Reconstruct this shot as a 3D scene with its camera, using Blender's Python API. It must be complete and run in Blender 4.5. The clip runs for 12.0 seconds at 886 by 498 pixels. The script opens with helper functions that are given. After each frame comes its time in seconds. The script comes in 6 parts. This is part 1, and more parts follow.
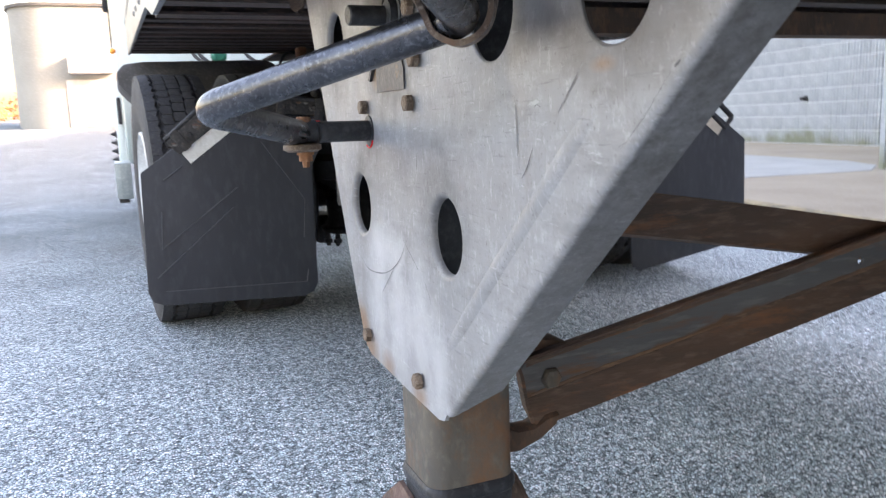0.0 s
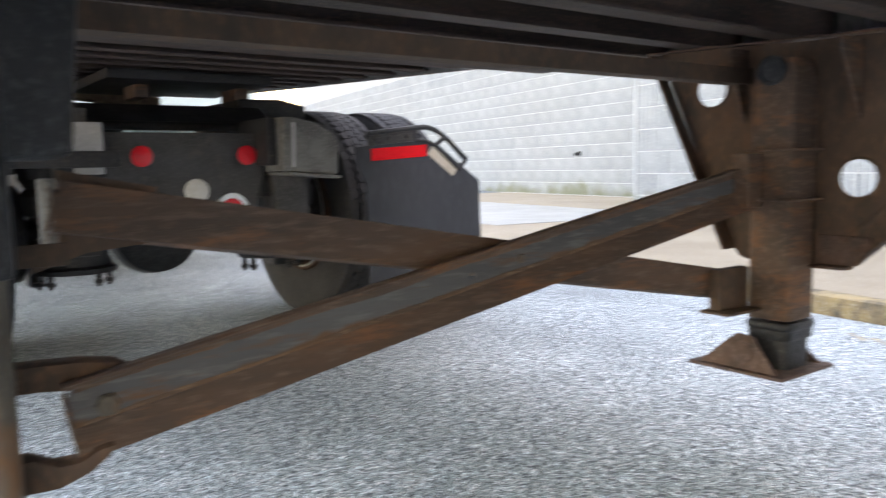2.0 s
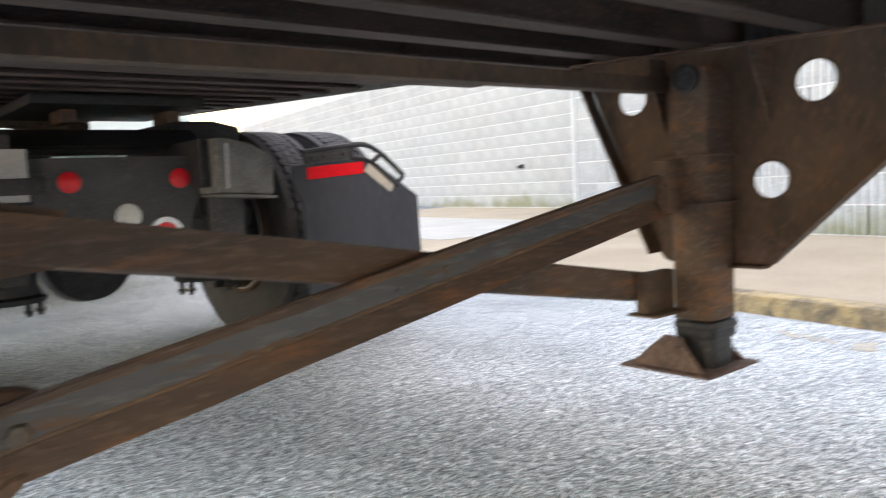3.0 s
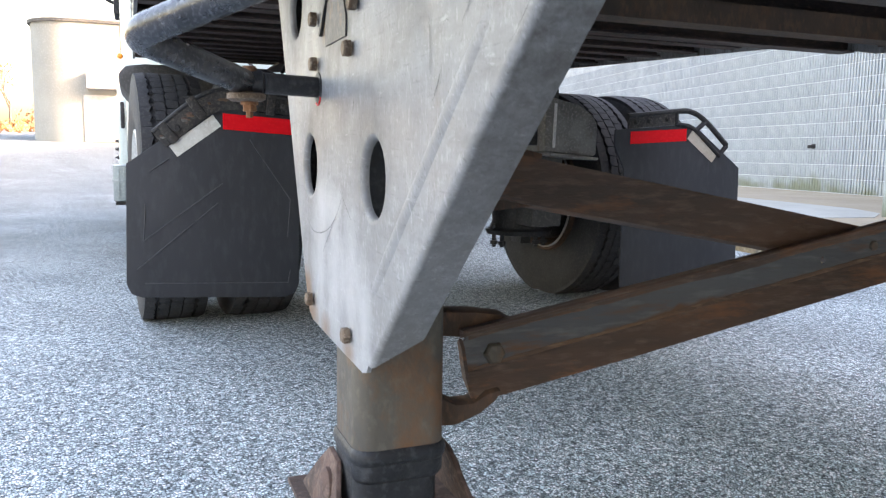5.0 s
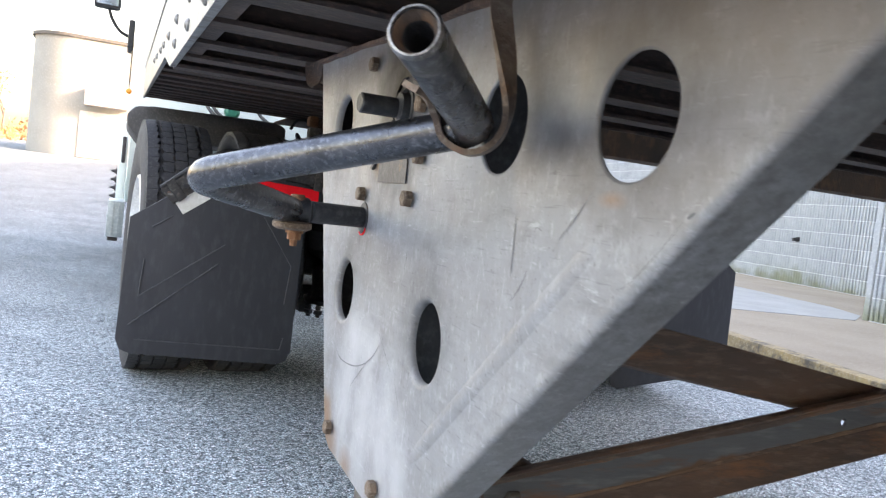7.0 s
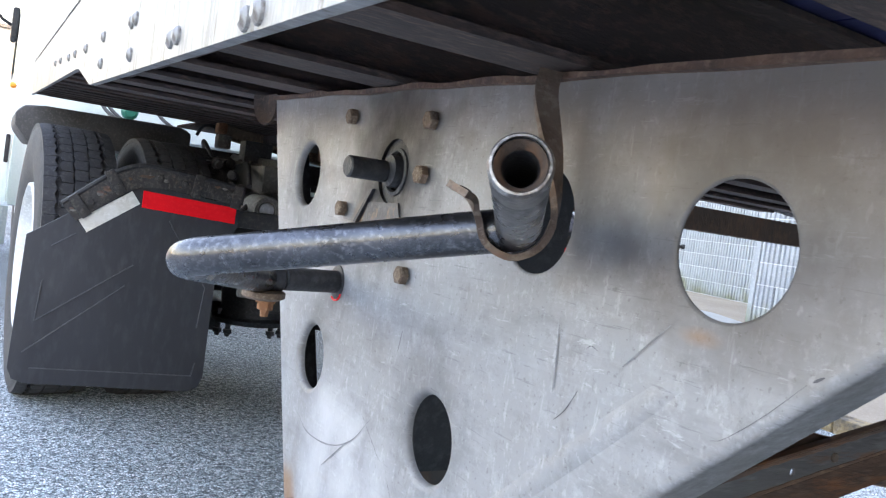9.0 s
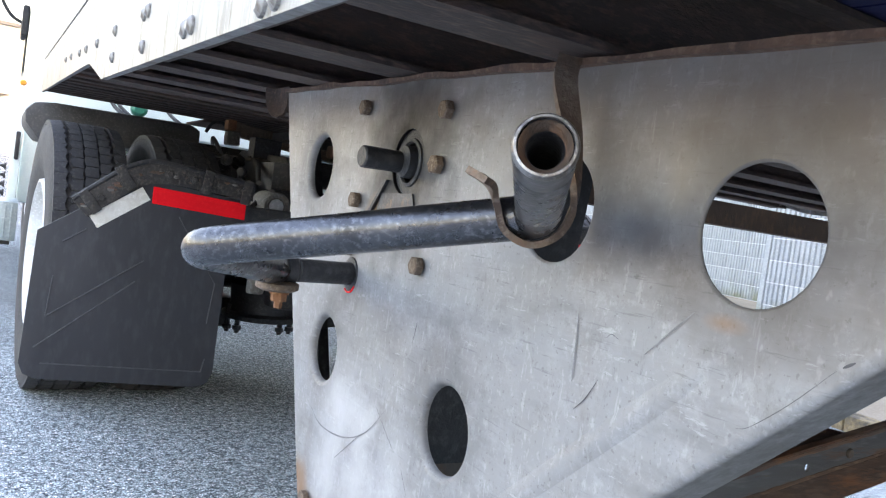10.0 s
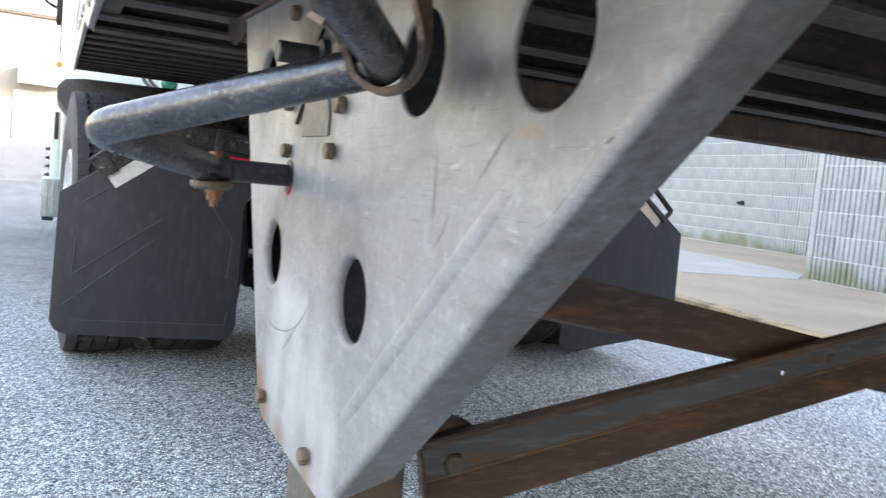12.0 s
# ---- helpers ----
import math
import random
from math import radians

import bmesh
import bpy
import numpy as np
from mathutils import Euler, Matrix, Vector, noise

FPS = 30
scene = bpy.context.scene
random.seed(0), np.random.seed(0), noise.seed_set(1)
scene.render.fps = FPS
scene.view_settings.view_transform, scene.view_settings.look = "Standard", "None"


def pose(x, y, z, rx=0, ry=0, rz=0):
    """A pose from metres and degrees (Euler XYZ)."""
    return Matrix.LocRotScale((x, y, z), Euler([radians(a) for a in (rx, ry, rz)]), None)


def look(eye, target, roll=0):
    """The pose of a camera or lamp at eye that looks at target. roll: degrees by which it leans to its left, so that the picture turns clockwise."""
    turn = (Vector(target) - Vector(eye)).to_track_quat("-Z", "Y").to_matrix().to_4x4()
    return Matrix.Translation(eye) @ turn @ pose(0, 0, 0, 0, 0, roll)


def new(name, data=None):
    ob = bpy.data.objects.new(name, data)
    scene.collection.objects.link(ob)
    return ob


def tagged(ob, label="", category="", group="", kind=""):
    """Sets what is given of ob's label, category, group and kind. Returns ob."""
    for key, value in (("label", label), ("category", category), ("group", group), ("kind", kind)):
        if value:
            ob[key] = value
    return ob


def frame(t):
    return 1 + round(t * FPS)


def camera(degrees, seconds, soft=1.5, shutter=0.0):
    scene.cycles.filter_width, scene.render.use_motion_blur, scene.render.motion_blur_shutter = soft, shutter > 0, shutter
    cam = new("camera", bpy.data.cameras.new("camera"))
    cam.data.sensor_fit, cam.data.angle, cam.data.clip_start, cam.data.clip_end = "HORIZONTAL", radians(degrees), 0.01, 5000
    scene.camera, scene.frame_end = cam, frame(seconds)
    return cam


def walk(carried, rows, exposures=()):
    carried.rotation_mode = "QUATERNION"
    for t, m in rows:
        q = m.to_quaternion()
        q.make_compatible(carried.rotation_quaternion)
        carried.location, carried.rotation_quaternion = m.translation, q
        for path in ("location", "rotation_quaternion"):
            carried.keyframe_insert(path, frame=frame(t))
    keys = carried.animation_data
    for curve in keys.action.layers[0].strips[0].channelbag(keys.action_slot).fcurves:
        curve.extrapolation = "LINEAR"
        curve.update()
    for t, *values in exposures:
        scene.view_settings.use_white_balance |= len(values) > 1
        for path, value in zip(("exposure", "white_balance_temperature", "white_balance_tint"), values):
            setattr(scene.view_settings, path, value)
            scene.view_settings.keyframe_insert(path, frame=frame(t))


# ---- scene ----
cam = camera(59.5, 12.0, 1.2, 0.5)
PATH = [
    (0, (-0.303, -0.828, 0.852), (0.44, 1.0, 0.523), -2.1),
    (0.5, (-0.26, -0.868, 0.782), (0.425, 0.996, 0.542), 0.5),
    (1, (-0.185, -0.9, 0.748), (0.52, 0.954, 0.492), -0.1),
    (1.5, (-0.069, -0.924, 0.767), (0.873, 0.826, 0.542), -0.9),
    (2, (0.017, -0.95, 0.778), (1.19, 0.655, 0.568), -1.1),
    (2.5, (0.094, -0.996, 0.797), (1.467, 0.446, 0.609), -1.6),
    (3, (0.047, -0.986, 0.771), (1.326, 0.542, 0.598), -3.0),
    (3.5, (-0.078, -0.916, 0.673), (0.865, 0.833, 0.442), -3.0),
    (5.5, (-0.228, -0.856, 0.79), (0.491, 0.995, 0.551), 1.2),
    (6, (-0.232, -0.857, 0.817), (0.483, 1.002, 0.638), 2.5),
    (6.5, (-0.247, -0.843, 0.851), (0.485, 1.015, 0.738), 4.6),
    (7, (-0.288, -0.794, 0.87), (0.489, 1.045, 0.757), 6.7),
    (9, (-0.365, -0.682, 0.936), (0.654, 1.037, 0.855), 7.9),
    (9.5, (-0.378, -0.674, 0.931), (0.636, 1.047, 0.837), 8.0),
    (10, (-0.368, -0.674, 0.927), (0.635, 1.054, 0.839), 7.9),
    (10.5, (-0.356, -0.672, 0.917), (0.623, 1.07, 0.824), 7.9),
    (11, (-0.345, -0.69, 0.889), (0.552, 1.094, 0.777), 7.7),
    (11.5, (-0.293, -0.731, 0.836), (0.556, 1.074, 0.687), 7.7),
    (12, (-0.247, -0.773, 0.85), (0.643, 1.01, 0.681), 5.3),
]
EXPOSURES = [(0, 3.13, 7150, 31), (1.0, 3.06, 7150, 29), (2.0, 3.58, 8000, 29), (3.0, 3.62, 8550, 30), (3.8, 3.5, 7400, 29), (5.3, 3.17, 7200, 28), (7.0, 3.2, 7250, 29), (9.0, 3.41, 6850, 29), (12, 3.24, 7250, 27)]
walk(cam, [(t, look(eye, target, roll)) for t, eye, target, roll in PATH], EXPOSURES)

# ---- world, sun, exposure ----
SUN_ELEVATION, SUN_AZIMUTH = radians(22), radians(118)  # azimuth clockwise from +y (ahead)
world = bpy.data.worlds.new("sky")
scene.world = world
world.use_nodes = True
wn = world.node_tree.nodes
sky = wn.new("ShaderNodeTexSky")
sky.sky_type = "NISHITA"
sky.sun_disc = False
sky.sun_elevation, sky.sun_rotation = SUN_ELEVATION, SUN_AZIMUTH
sky.air_density, sky.dust_density = 1.6, 4.0
wn["Background"].inputs["Strength"].default_value = 0.15
world.node_tree.links.new(sky.outputs[0], wn["Background"].inputs["Color"])
sun = new("sun", bpy.data.lights.new("sun", "SUN"))
sun.data.energy, sun.data.angle, sun.data.color = 1.7, radians(0.6), (1.0, 0.93, 0.84)
sx = math.sin(SUN_AZIMUTH) * math.cos(SUN_ELEVATION)
sy = math.cos(SUN_AZIMUTH) * math.cos(SUN_ELEVATION)
sun.matrix_world = look((40 * sx, 40 * sy, 40 * math.sin(SUN_ELEVATION)), (0, 0, 0))


# ---- materials ----
PLATE_X = 0.008   # outer face of the near gusset


def material(name, base, dark=None, light=None, scale=6.0, detail_scale=90.0, rough=(0.5, 0.7), metal=0.0, bump=0.15,
             bump_scale=200.0, spots=None, spot_scale=14.0, spot_cut=(0.55, 0.7), stretch=(1, 1, 1), jitter=0.0):
    """A surface with variation at two scales: large stains and fine grain; spots: a second colour in patches."""
    m = bpy.data.materials.new(name)
    m.use_nodes = True
    nt = m.node_tree
    n, l = nt.nodes, nt.links
    bsdf = n["Principled BSDF"]
    co = n.new("ShaderNodeTexCoord")
    mp = n.new("ShaderNodeMapping")
    mp.inputs["Scale"].default_value = stretch
    l.new(co.outputs["Object"], mp.inputs["Vector"])

    def tex(s, d=4.0, r=0.6):
        t = n.new("ShaderNodeTexNoise")
        t.inputs["Scale"].default_value, t.inputs["Detail"].default_value, t.inputs["Roughness"].default_value = s, d, r
        l.new(mp.outputs[0], t.inputs["Vector"])
        return t.outputs["Fac"]

    def mix(fac, a, b):
        x = n.new("ShaderNodeMix")
        x.data_type = "RGBA"
        l.new(fac, x.inputs["Factor"])
        for sock, v in ((x.inputs["A"], a), (x.inputs["B"], b)):
            if isinstance(v, tuple):
                sock.default_value = (*v, 1)
            else:
                l.new(v, sock)
        return x.outputs["Result"]

    def ramp(fac, lo, hi):
        r = n.new("ShaderNodeMapRange")
        r.inputs["From Min"].default_value, r.inputs["From Max"].default_value = lo, hi
        l.new(fac, r.inputs["Value"])
        return r.outputs["Result"]

    dark = dark or tuple(c * 0.7 for c in base)
    light = light or tuple(min(1, c * 1.25) for c in base)
    col = mix(ramp(tex(scale, 5.0), 0.35, 0.65), dark, base)
    col = mix(ramp(tex(detail_scale, 3.0), 0.5, 0.75), col, light)
    if spots:
        col = mix(ramp(tex(spot_scale, 6.0, 0.7), *spot_cut), col, spots)
    if jitter:
        oi = n.new("ShaderNodeObjectInfo")
        hsv = n.new("ShaderNodeHueSaturation")
        mr = n.new("ShaderNodeMapRange")
        mr.inputs["To Min"].default_value, mr.inputs["To Max"].default_value = 1 - jitter, 1 + jitter
        l.new(oi.outputs["Random"], mr.inputs["Value"])
        l.new(mr.outputs[0], hsv.inputs["Value"])
        l.new(col, hsv.inputs["Color"])
        col = hsv.outputs["Color"]
    l.new(col, bsdf.inputs["Base Color"])
    rr = n.new("ShaderNodeMapRange")
    rr.inputs["To Min"].default_value, rr.inputs["To Max"].default_value = rough
    l.new(tex(scale * 2.3), rr.inputs["Value"])
    l.new(rr.outputs[0], bsdf.inputs["Roughness"])
    bsdf.inputs["Metallic"].default_value = metal
    if bump:
        b = n.new("ShaderNodeBump")
        b.inputs["Strength"].default_value, b.inputs["Distance"].default_value = bump, 0.004
        l.new(tex(bump_scale, 3.0), b.inputs["Height"])
        l.new(b.outputs[0], bsdf.inputs["Normal"])
    return m


def zinc_material():
    """Old zinc: faint large clouds, brushed grain, pale flecks and small scratches, gloss that varies with them."""
    m = bpy.data.materials.new("galvanised_steel")
    m.use_nodes = True
    n, l = m.node_tree.nodes, m.node_tree.links
    bsdf = n["Principled BSDF"]
    co = n.new("ShaderNodeTexCoord")

    def tex(scale, stretch, turn=0.0, detail=4.0, r=0.6):
        mp = n.new("ShaderNodeMapping")
        mp.inputs["Scale"].default_value = stretch
        mp.inputs["Rotation"].default_value = (turn, 0, 0)
        l.new(co.outputs["Object"], mp.inputs["Vector"])
        t = n.new("ShaderNodeTexNoise")
        t.inputs["Scale"].default_value, t.inputs["Detail"].default_value, t.inputs["Roughness"].default_value = scale, detail, r
        l.new(mp.outputs[0], t.inputs["Vector"])
        return t.outputs["Fac"]

    def span(fac, lo, hi, a, b):
        r = n.new("ShaderNodeMapRange")
        r.inputs["From Min"].default_value, r.inputs["From Max"].default_value = lo, hi
        r.inputs["To Min"].default_value, r.inputs["To Max"].default_value = a, b
        l.new(fac, r.inputs["Value"])
        return r.outputs["Result"]

    def mix(fac, a, b):
        x = n.new("ShaderNodeMix")
        x.data_type = "RGBA"
        l.new(fac, x.inputs["Factor"])
        for sock, v in ((x.inputs["A"], a), (x.inputs["B"], b)):
            if isinstance(v, tuple):
                sock.default_value = (*v, 1)
            else:
                l.new(v, sock)
        return x.outputs["Result"]

    col = mix(span(tex(2.6, (1, 1, 1)), 0.35, 0.65, 0, 1), (0.225, 0.225, 0.225), (0.280, 0.286, 0.295))
    col = mix(span(tex(16, (1, 1, 0.5)), 0.40, 0.75, 0, 0.45), col, (0.237, 0.225, 0.215))
    col = mix(span(tex(22, (1, 1, 7), 0.75), 0.55, 0.75, 0, 0.30), col, (0.353, 0.358, 0.369))
    col = mix(span(tex(150, (1, 1, 0.5), 0.1, 3), 0.60, 0.68, 0, 0.42), col, (0.418, 0.418, 0.418))
    col = mix(span(tex(40, (1, 0.5, 9), -0.8, 3), 0.64, 0.69, 0, 0.55), col, (0.143, 0.143, 0.149))
    col = mix(span(tex(58, (1, 1, 1), 0.5, 8, 0.8), 0.54, 0.60, 0, 0.35), col, (0.374, 0.380, 0.390))
    col = mix(span(tex(90, (1, 1, 0.4), -0.4, 8, 0.8), 0.56, 0.62, 0, 0.35), col, (0.165, 0.160, 0.154))
    col = mix(span(tex(7, (1, 1, 3.2), 0.74, 6, 0.7), 0.50, 0.68, 0, 0.55), col, (0.160, 0.157, 0.157))
    col = mix(span(tex(34, (1, 1, 1.0), 0.3, 6, 0.75), 0.52, 0.70, 0, 0.40), col, (0.341, 0.347, 0.358))
    col = mix(span(tex(13, (1, 1, 0.22), 0.0, 6, 0.7), 0.56, 0.72, 0, 0.45), col, (0.181, 0.165, 0.149))
    # short bright rubs along two directions, pale oxide runs, fine dark pitting
    col = mix(span(tex(75, (1, 0.35, 2.2), 0.72, 5, 0.75), 0.63, 0.66, 0, 0.42), col, (0.44, 0.445, 0.455))
    col = mix(span(tex(60, (1, 2.6, 0.30), 0.12, 5, 0.7), 0.63, 0.67, 0, 0.38), col, (0.42, 0.425, 0.43))
    col = mix(span(tex(230, (1, 1, 1), 0.2, 3, 0.6), 0.64, 0.68, 0, 0.45), col, (0.12, 0.115, 0.11))
    l.new(col, bsdf.inputs["Base Color"])
    l.new(span(tex(12, (1, 1, 0.4)), 0.3, 0.7, 0.38, 0.58), bsdf.inputs["Roughness"])
    bsdf.inputs["Metallic"].default_value = 0.12
    bsdf.inputs["Specular IOR Level"].default_value = 0.22
    b = n.new("ShaderNodeBump")
    b.inputs["Strength"].default_value, b.inputs["Distance"].default_value = 0.16, 0.004
    l.new(tex(70, (1, 1, 0.6)), b.inputs["Height"])
    l.new(b.outputs[0], bsdf.inputs["Normal"])
    return m


M_GALV = zinc_material()


def stain_or_shade(m, y, z, r, colour, strength, sy=1.0, sz=1.0):
    """A soft-edged patch of its own shape at a place on the near gusset: real marks and painted shade alike."""
    n, l = m.node_tree.nodes, m.node_tree.links
    bsdf = n["Principled BSDF"]
    src = bsdf.inputs["Base Color"].links[0].from_socket
    co = n.new("ShaderNodeTexCoord")
    no = n.new("ShaderNodeTexNoise")
    no.inputs["Scale"].default_value, no.inputs["Detail"].default_value = 28, 5
    l.new(co.outputs["Object"], no.inputs["Vector"])
    sep = n.new("ShaderNodeSeparateXYZ")
    l.new(co.outputs["Object"], sep.inputs[0])

    def calc(op, a, b):
        q = n.new("ShaderNodeMath")
        q.operation = op
        for sock, v in zip(q.inputs, (a, b)):
            if isinstance(v, float):
                sock.default_value = v
            elif v is not None:
                l.new(v, sock)
        return q.outputs[0]

    dy = calc("MULTIPLY", calc("SUBTRACT", sep.outputs["Y"], float(y)), float(sy))
    dz = calc("MULTIPLY", calc("SUBTRACT", sep.outputs["Z"], float(z)), float(sz))
    away = calc("SQRT", calc("ADD", calc("MULTIPLY", dy, dy), calc("MULTIPLY", dz, dz)), None)
    ad = n.new("ShaderNodeMath")
    ad.operation = "MULTIPLY_ADD"
    ad.inputs[1].default_value = r * 0.7
    l.new(no.outputs["Fac"], ad.inputs[0])
    l.new(away, ad.inputs[2])
    mr = n.new("ShaderNodeMapRange")
    mr.inputs["From Min"].default_value, mr.inputs["From Max"].default_value = r * 0.5, r * 1.25
    mr.inputs["To Min"].default_value, mr.inputs["To Max"].default_value = strength, 0.0
    l.new(ad.outputs[0], mr.inputs["Value"])
    mx = n.new("ShaderNodeMix")
    mx.data_type = "RGBA"
    l.new(mr.outputs[0], mx.inputs["Factor"])
    l.new(src, mx.inputs["A"])
    mx.inputs["B"].default_value = (*colour, 1)
    l.new(mx.outputs["Result"], bsdf.inputs["Base Color"])


stain_or_shade(M_GALV, -0.453, 1.044, 0.34, (0.165, 0.135, 0.108), 0.8, 0.75, 1.6)
stain_or_shade(M_GALV, 0.019, 1.085, 0.16, (0.17, 0.14, 0.11), 0.65, 0.35, 1.5)
stain_or_shade(M_GALV, -0.283, 0.942, 0.075, (0.070, 0.073, 0.080), 0.7, 1.2, 1.5)
stain_or_shade(M_GALV, -0.378, 0.947, 0.105, (0.080, 0.074, 0.068), 0.7, 1.0, 1.0)
stain_or_shade(M_GALV, -0.314, 0.972, 0.030, (0.24, 0.20, 0.15), 0.25, 1.6, 0.8)
stain_or_shade(M_GALV, -0.365, 0.886, 0.013, (0.25, 0.14, 0.07), 0.55, 0.6, 1.6)
stain_or_shade(M_GALV, 0.080, 0.984, 0.150, (0.008, 0.008, 0.009), 1.0, 1.0, 0.95)
# dark rings: shade of the rolled-in rims painted round three holes
stain_or_shade(M_GALV, 0.337, 0.968, 0.105, (0.05, 0.05, 0.05), 0.7, 1.0, 1.0)
stain_or_shade(M_GALV, -0.063, 0.747, 0.10, (0.05, 0.05, 0.05), 0.6, 1.0, 1.0)
stain_or_shade(M_GALV, 0.23, 0.752, 0.095, (0.06, 0.055, 0.05), 0.6, 1.0, 1.0)
stain_or_shade(M_GALV, 0.142, 0.916, 0.030, (0.24, 0.15, 0.08), 0.7, 1.0, 1.0)
stain_or_shade(M_GALV, 0.183, 0.834, 0.045, (0.11, 0.10, 0.10), 0.6, 1.0, 1.0)
stain_or_shade(M_GALV, 0.255, 0.541, 0.035, (0.25, 0.14, 0.07), 0.65, 1.0, 0.6)
stain_or_shade(M_GALV, 0.019, 0.557, 0.040, (0.13, 0.12, 0.115), 0.6, 0.5, 1.2)
# pale oxide runs and rust scale at the foot of the plate
for y, z, r, sy, sz in ((0.175, 0.630, 0.075, 1.0, 0.45), (0.095, 0.600, 0.065, 1.2, 0.4), (0.020, 0.585, 0.060, 1.0, 0.4), (-0.035, 0.560, 0.055, 1.3, 0.5), (0.130, 0.690, 0.050, 0.6, 1.2)):
    stain_or_shade(M_GALV, y, z, r, (0.46, 0.465, 0.47), 0.6, sy, sz)
for y, z, r in ((0.272, 0.565, 0.034), (0.254, 0.535, 0.040), (0.222, 0.522, 0.036), (0.150, 0.520, 0.030), (0.030, 0.516, 0.030)):
    stain_or_shade(M_GALV, y, z, r, (0.20, 0.118, 0.065), 0.75, 0.8, 1.0)


def grime(m, low, high, colour, strength):
    """Road grime caught on the bent edge: it thickens outwards past the edge line and up along it."""
    n, l = m.node_tree.nodes, m.node_tree.links
    bsdf = n["Principled BSDF"]
    src = bsdf.inputs["Base Color"].links[0].from_socket
    d = Vector((0, high[0] - low[0], high[1] - low[1]))
    L = d.length
    d.normalize()
    out = Vector((0, -abs(d.z), -abs(d.y)))
    co = n.new("ShaderNodeTexCoord")

    def dot(v, offset):
        q = n.new("ShaderNodeVectorMath")
        q.operation = "DOT_PRODUCT"
        q.inputs[1].default_value = v
        l.new(co.outputs["Object"], q.inputs[0])
        a = n.new("ShaderNodeMath")
        a.operation = "ADD"
        a.inputs[1].default_value = -offset
        l.new(q.outputs["Value"], a.inputs[0])
        return a.outputs[0]

    def span(fac, lo, hi, a, b):
        r = n.new("ShaderNodeMapRange")
        r.inputs["From Min"].default_value, r.inputs["From Max"].default_value = lo, hi
        r.inputs["To Min"].default_value, r.inputs["To Max"].default_value = a, b
        l.new(fac, r.inputs["Value"])
        return r.outputs["Result"]

    base = Vector((0, *low))

    def tex(scale, detail, rough):
        t = n.new("ShaderNodeTexNoise")
        t.inputs["Scale"].default_value, t.inputs["Detail"].default_value, t.inputs["Roughness"].default_value = scale, detail, rough
        l.new(co.outputs["Object"], t.inputs["Vector"])
        return t.outputs["Fac"]

    def times(a, b):
        k = n.new("ShaderNodeMath")
        k.operation = "MULTIPLY"
        l.new(a, k.inputs[0])
        l.new(b, k.inputs[1])
        return k.outputs[0]

    ma = n.new("ShaderNodeMath")
    ma.operation = "MULTIPLY_ADD"
    ma.inputs[1].default_value = 0.012
    l.new(tex(30, 6, 0.7), ma.inputs[0])
    l.new(dot(Vector((1, 0, 0)), PLATE_X), ma.inputs[2])
    # only the strip past the fold line, not the holes' rolled rims
    band = times(span(ma.outputs[0], 0.0085, 0.0125, 0, 1), span(dot(out, base.dot(out)), 0.001, 0.004, 0, 1))
    mottle = span(tex(55, 7, 0.75), 0.36, 0.62, 0.45, 1.0)
    k = n.new("ShaderNodeMath")
    k.operation = "MULTIPLY"
    l.new(times(band, mottle), k.inputs[0])
    l.new(span(dot(d, base.dot(d)), 0.02, L * 0.6, strength * 0.32, strength), k.inputs[1])
    mx = n.new("ShaderNodeMix")
    mx.data_type = "RGBA"
    l.new(k.outputs[0], mx.inputs["Factor"])
    l.new(src, mx.inputs["A"])
    mx.inputs["B"].default_value = (*colour, 1)
    l.new(mx.outputs["Result"], bsdf.inputs["Base Color"])


grime(M_GALV, (-0.057, 0.524), (-0.624, 1.04), (0.085, 0.080, 0.072), 0.85)
M_RUST = material("rusty_steel", (0.112, 0.069, 0.046), (0.060, 0.042, 0.032), (0.170, 0.094, 0.054), scale=9, detail_scale=70,
                  rough=(0.7, 0.95), bump=0.35, bump_scale=160, spots=(0.165, 0.076, 0.038), spot_scale=11, spot_cut=(0.54, 0.74), stretch=(1, 1, 0.5))
M_SHOE = material("pinkish_rust", (0.135, 0.080, 0.062), (0.060, 0.042, 0.036), (0.19, 0.125, 0.10), scale=14, detail_scale=80, rough=(0.7, 0.95), bump=0.4,
                  spots=(0.10, 0.045, 0.025), spot_scale=24, spot_cut=(0.55, 0.7))
M_FLAKE = material("flaking_red_rust", (0.150, 0.082, 0.052), (0.070, 0.042, 0.032), (0.21, 0.13, 0.085), scale=22, detail_scale=120, rough=(0.75, 0.95), bump=0.6, bump_scale=90)
M_STREAK = material("streaky_rust", (0.122, 0.070, 0.046), (0.066, 0.047, 0.038), (0.165, 0.112, 0.080), scale=9, detail_scale=60, rough=(0.65, 0.95), bump=0.4, bump_scale=120,
                    spots=(0.205, 0.092, 0.044), spot_scale=16, spot_cut=(0.52, 0.66), stretch=(0.3, 1, 1.5))
M_SCALE = material("orange_brown_scale", (0.165, 0.088, 0.048), (0.085, 0.052, 0.036), (0.235, 0.140, 0.080), scale=14, detail_scale=90, rough=(0.7, 0.95), bump=0.4, bump_scale=150,
                   spots=(0.10, 0.085, 0.075), spot_scale=12, spot_cut=(0.55, 0.70), stretch=(0.3, 1, 1.5))
M_BRACE = material("worn_grey_steel", (0.108, 0.111, 0.112), (0.070, 0.072, 0.073), (0.150, 0.150, 0.150), scale=6, detail_scale=60,
                   rough=(0.55, 0.85), metal=0.2, bump=0.25, bump_scale=140, spots=(0.150, 0.072, 0.036), spot_scale=16, spot_cut=(0.55, 0.70), stretch=(0.25, 1, 1.5))
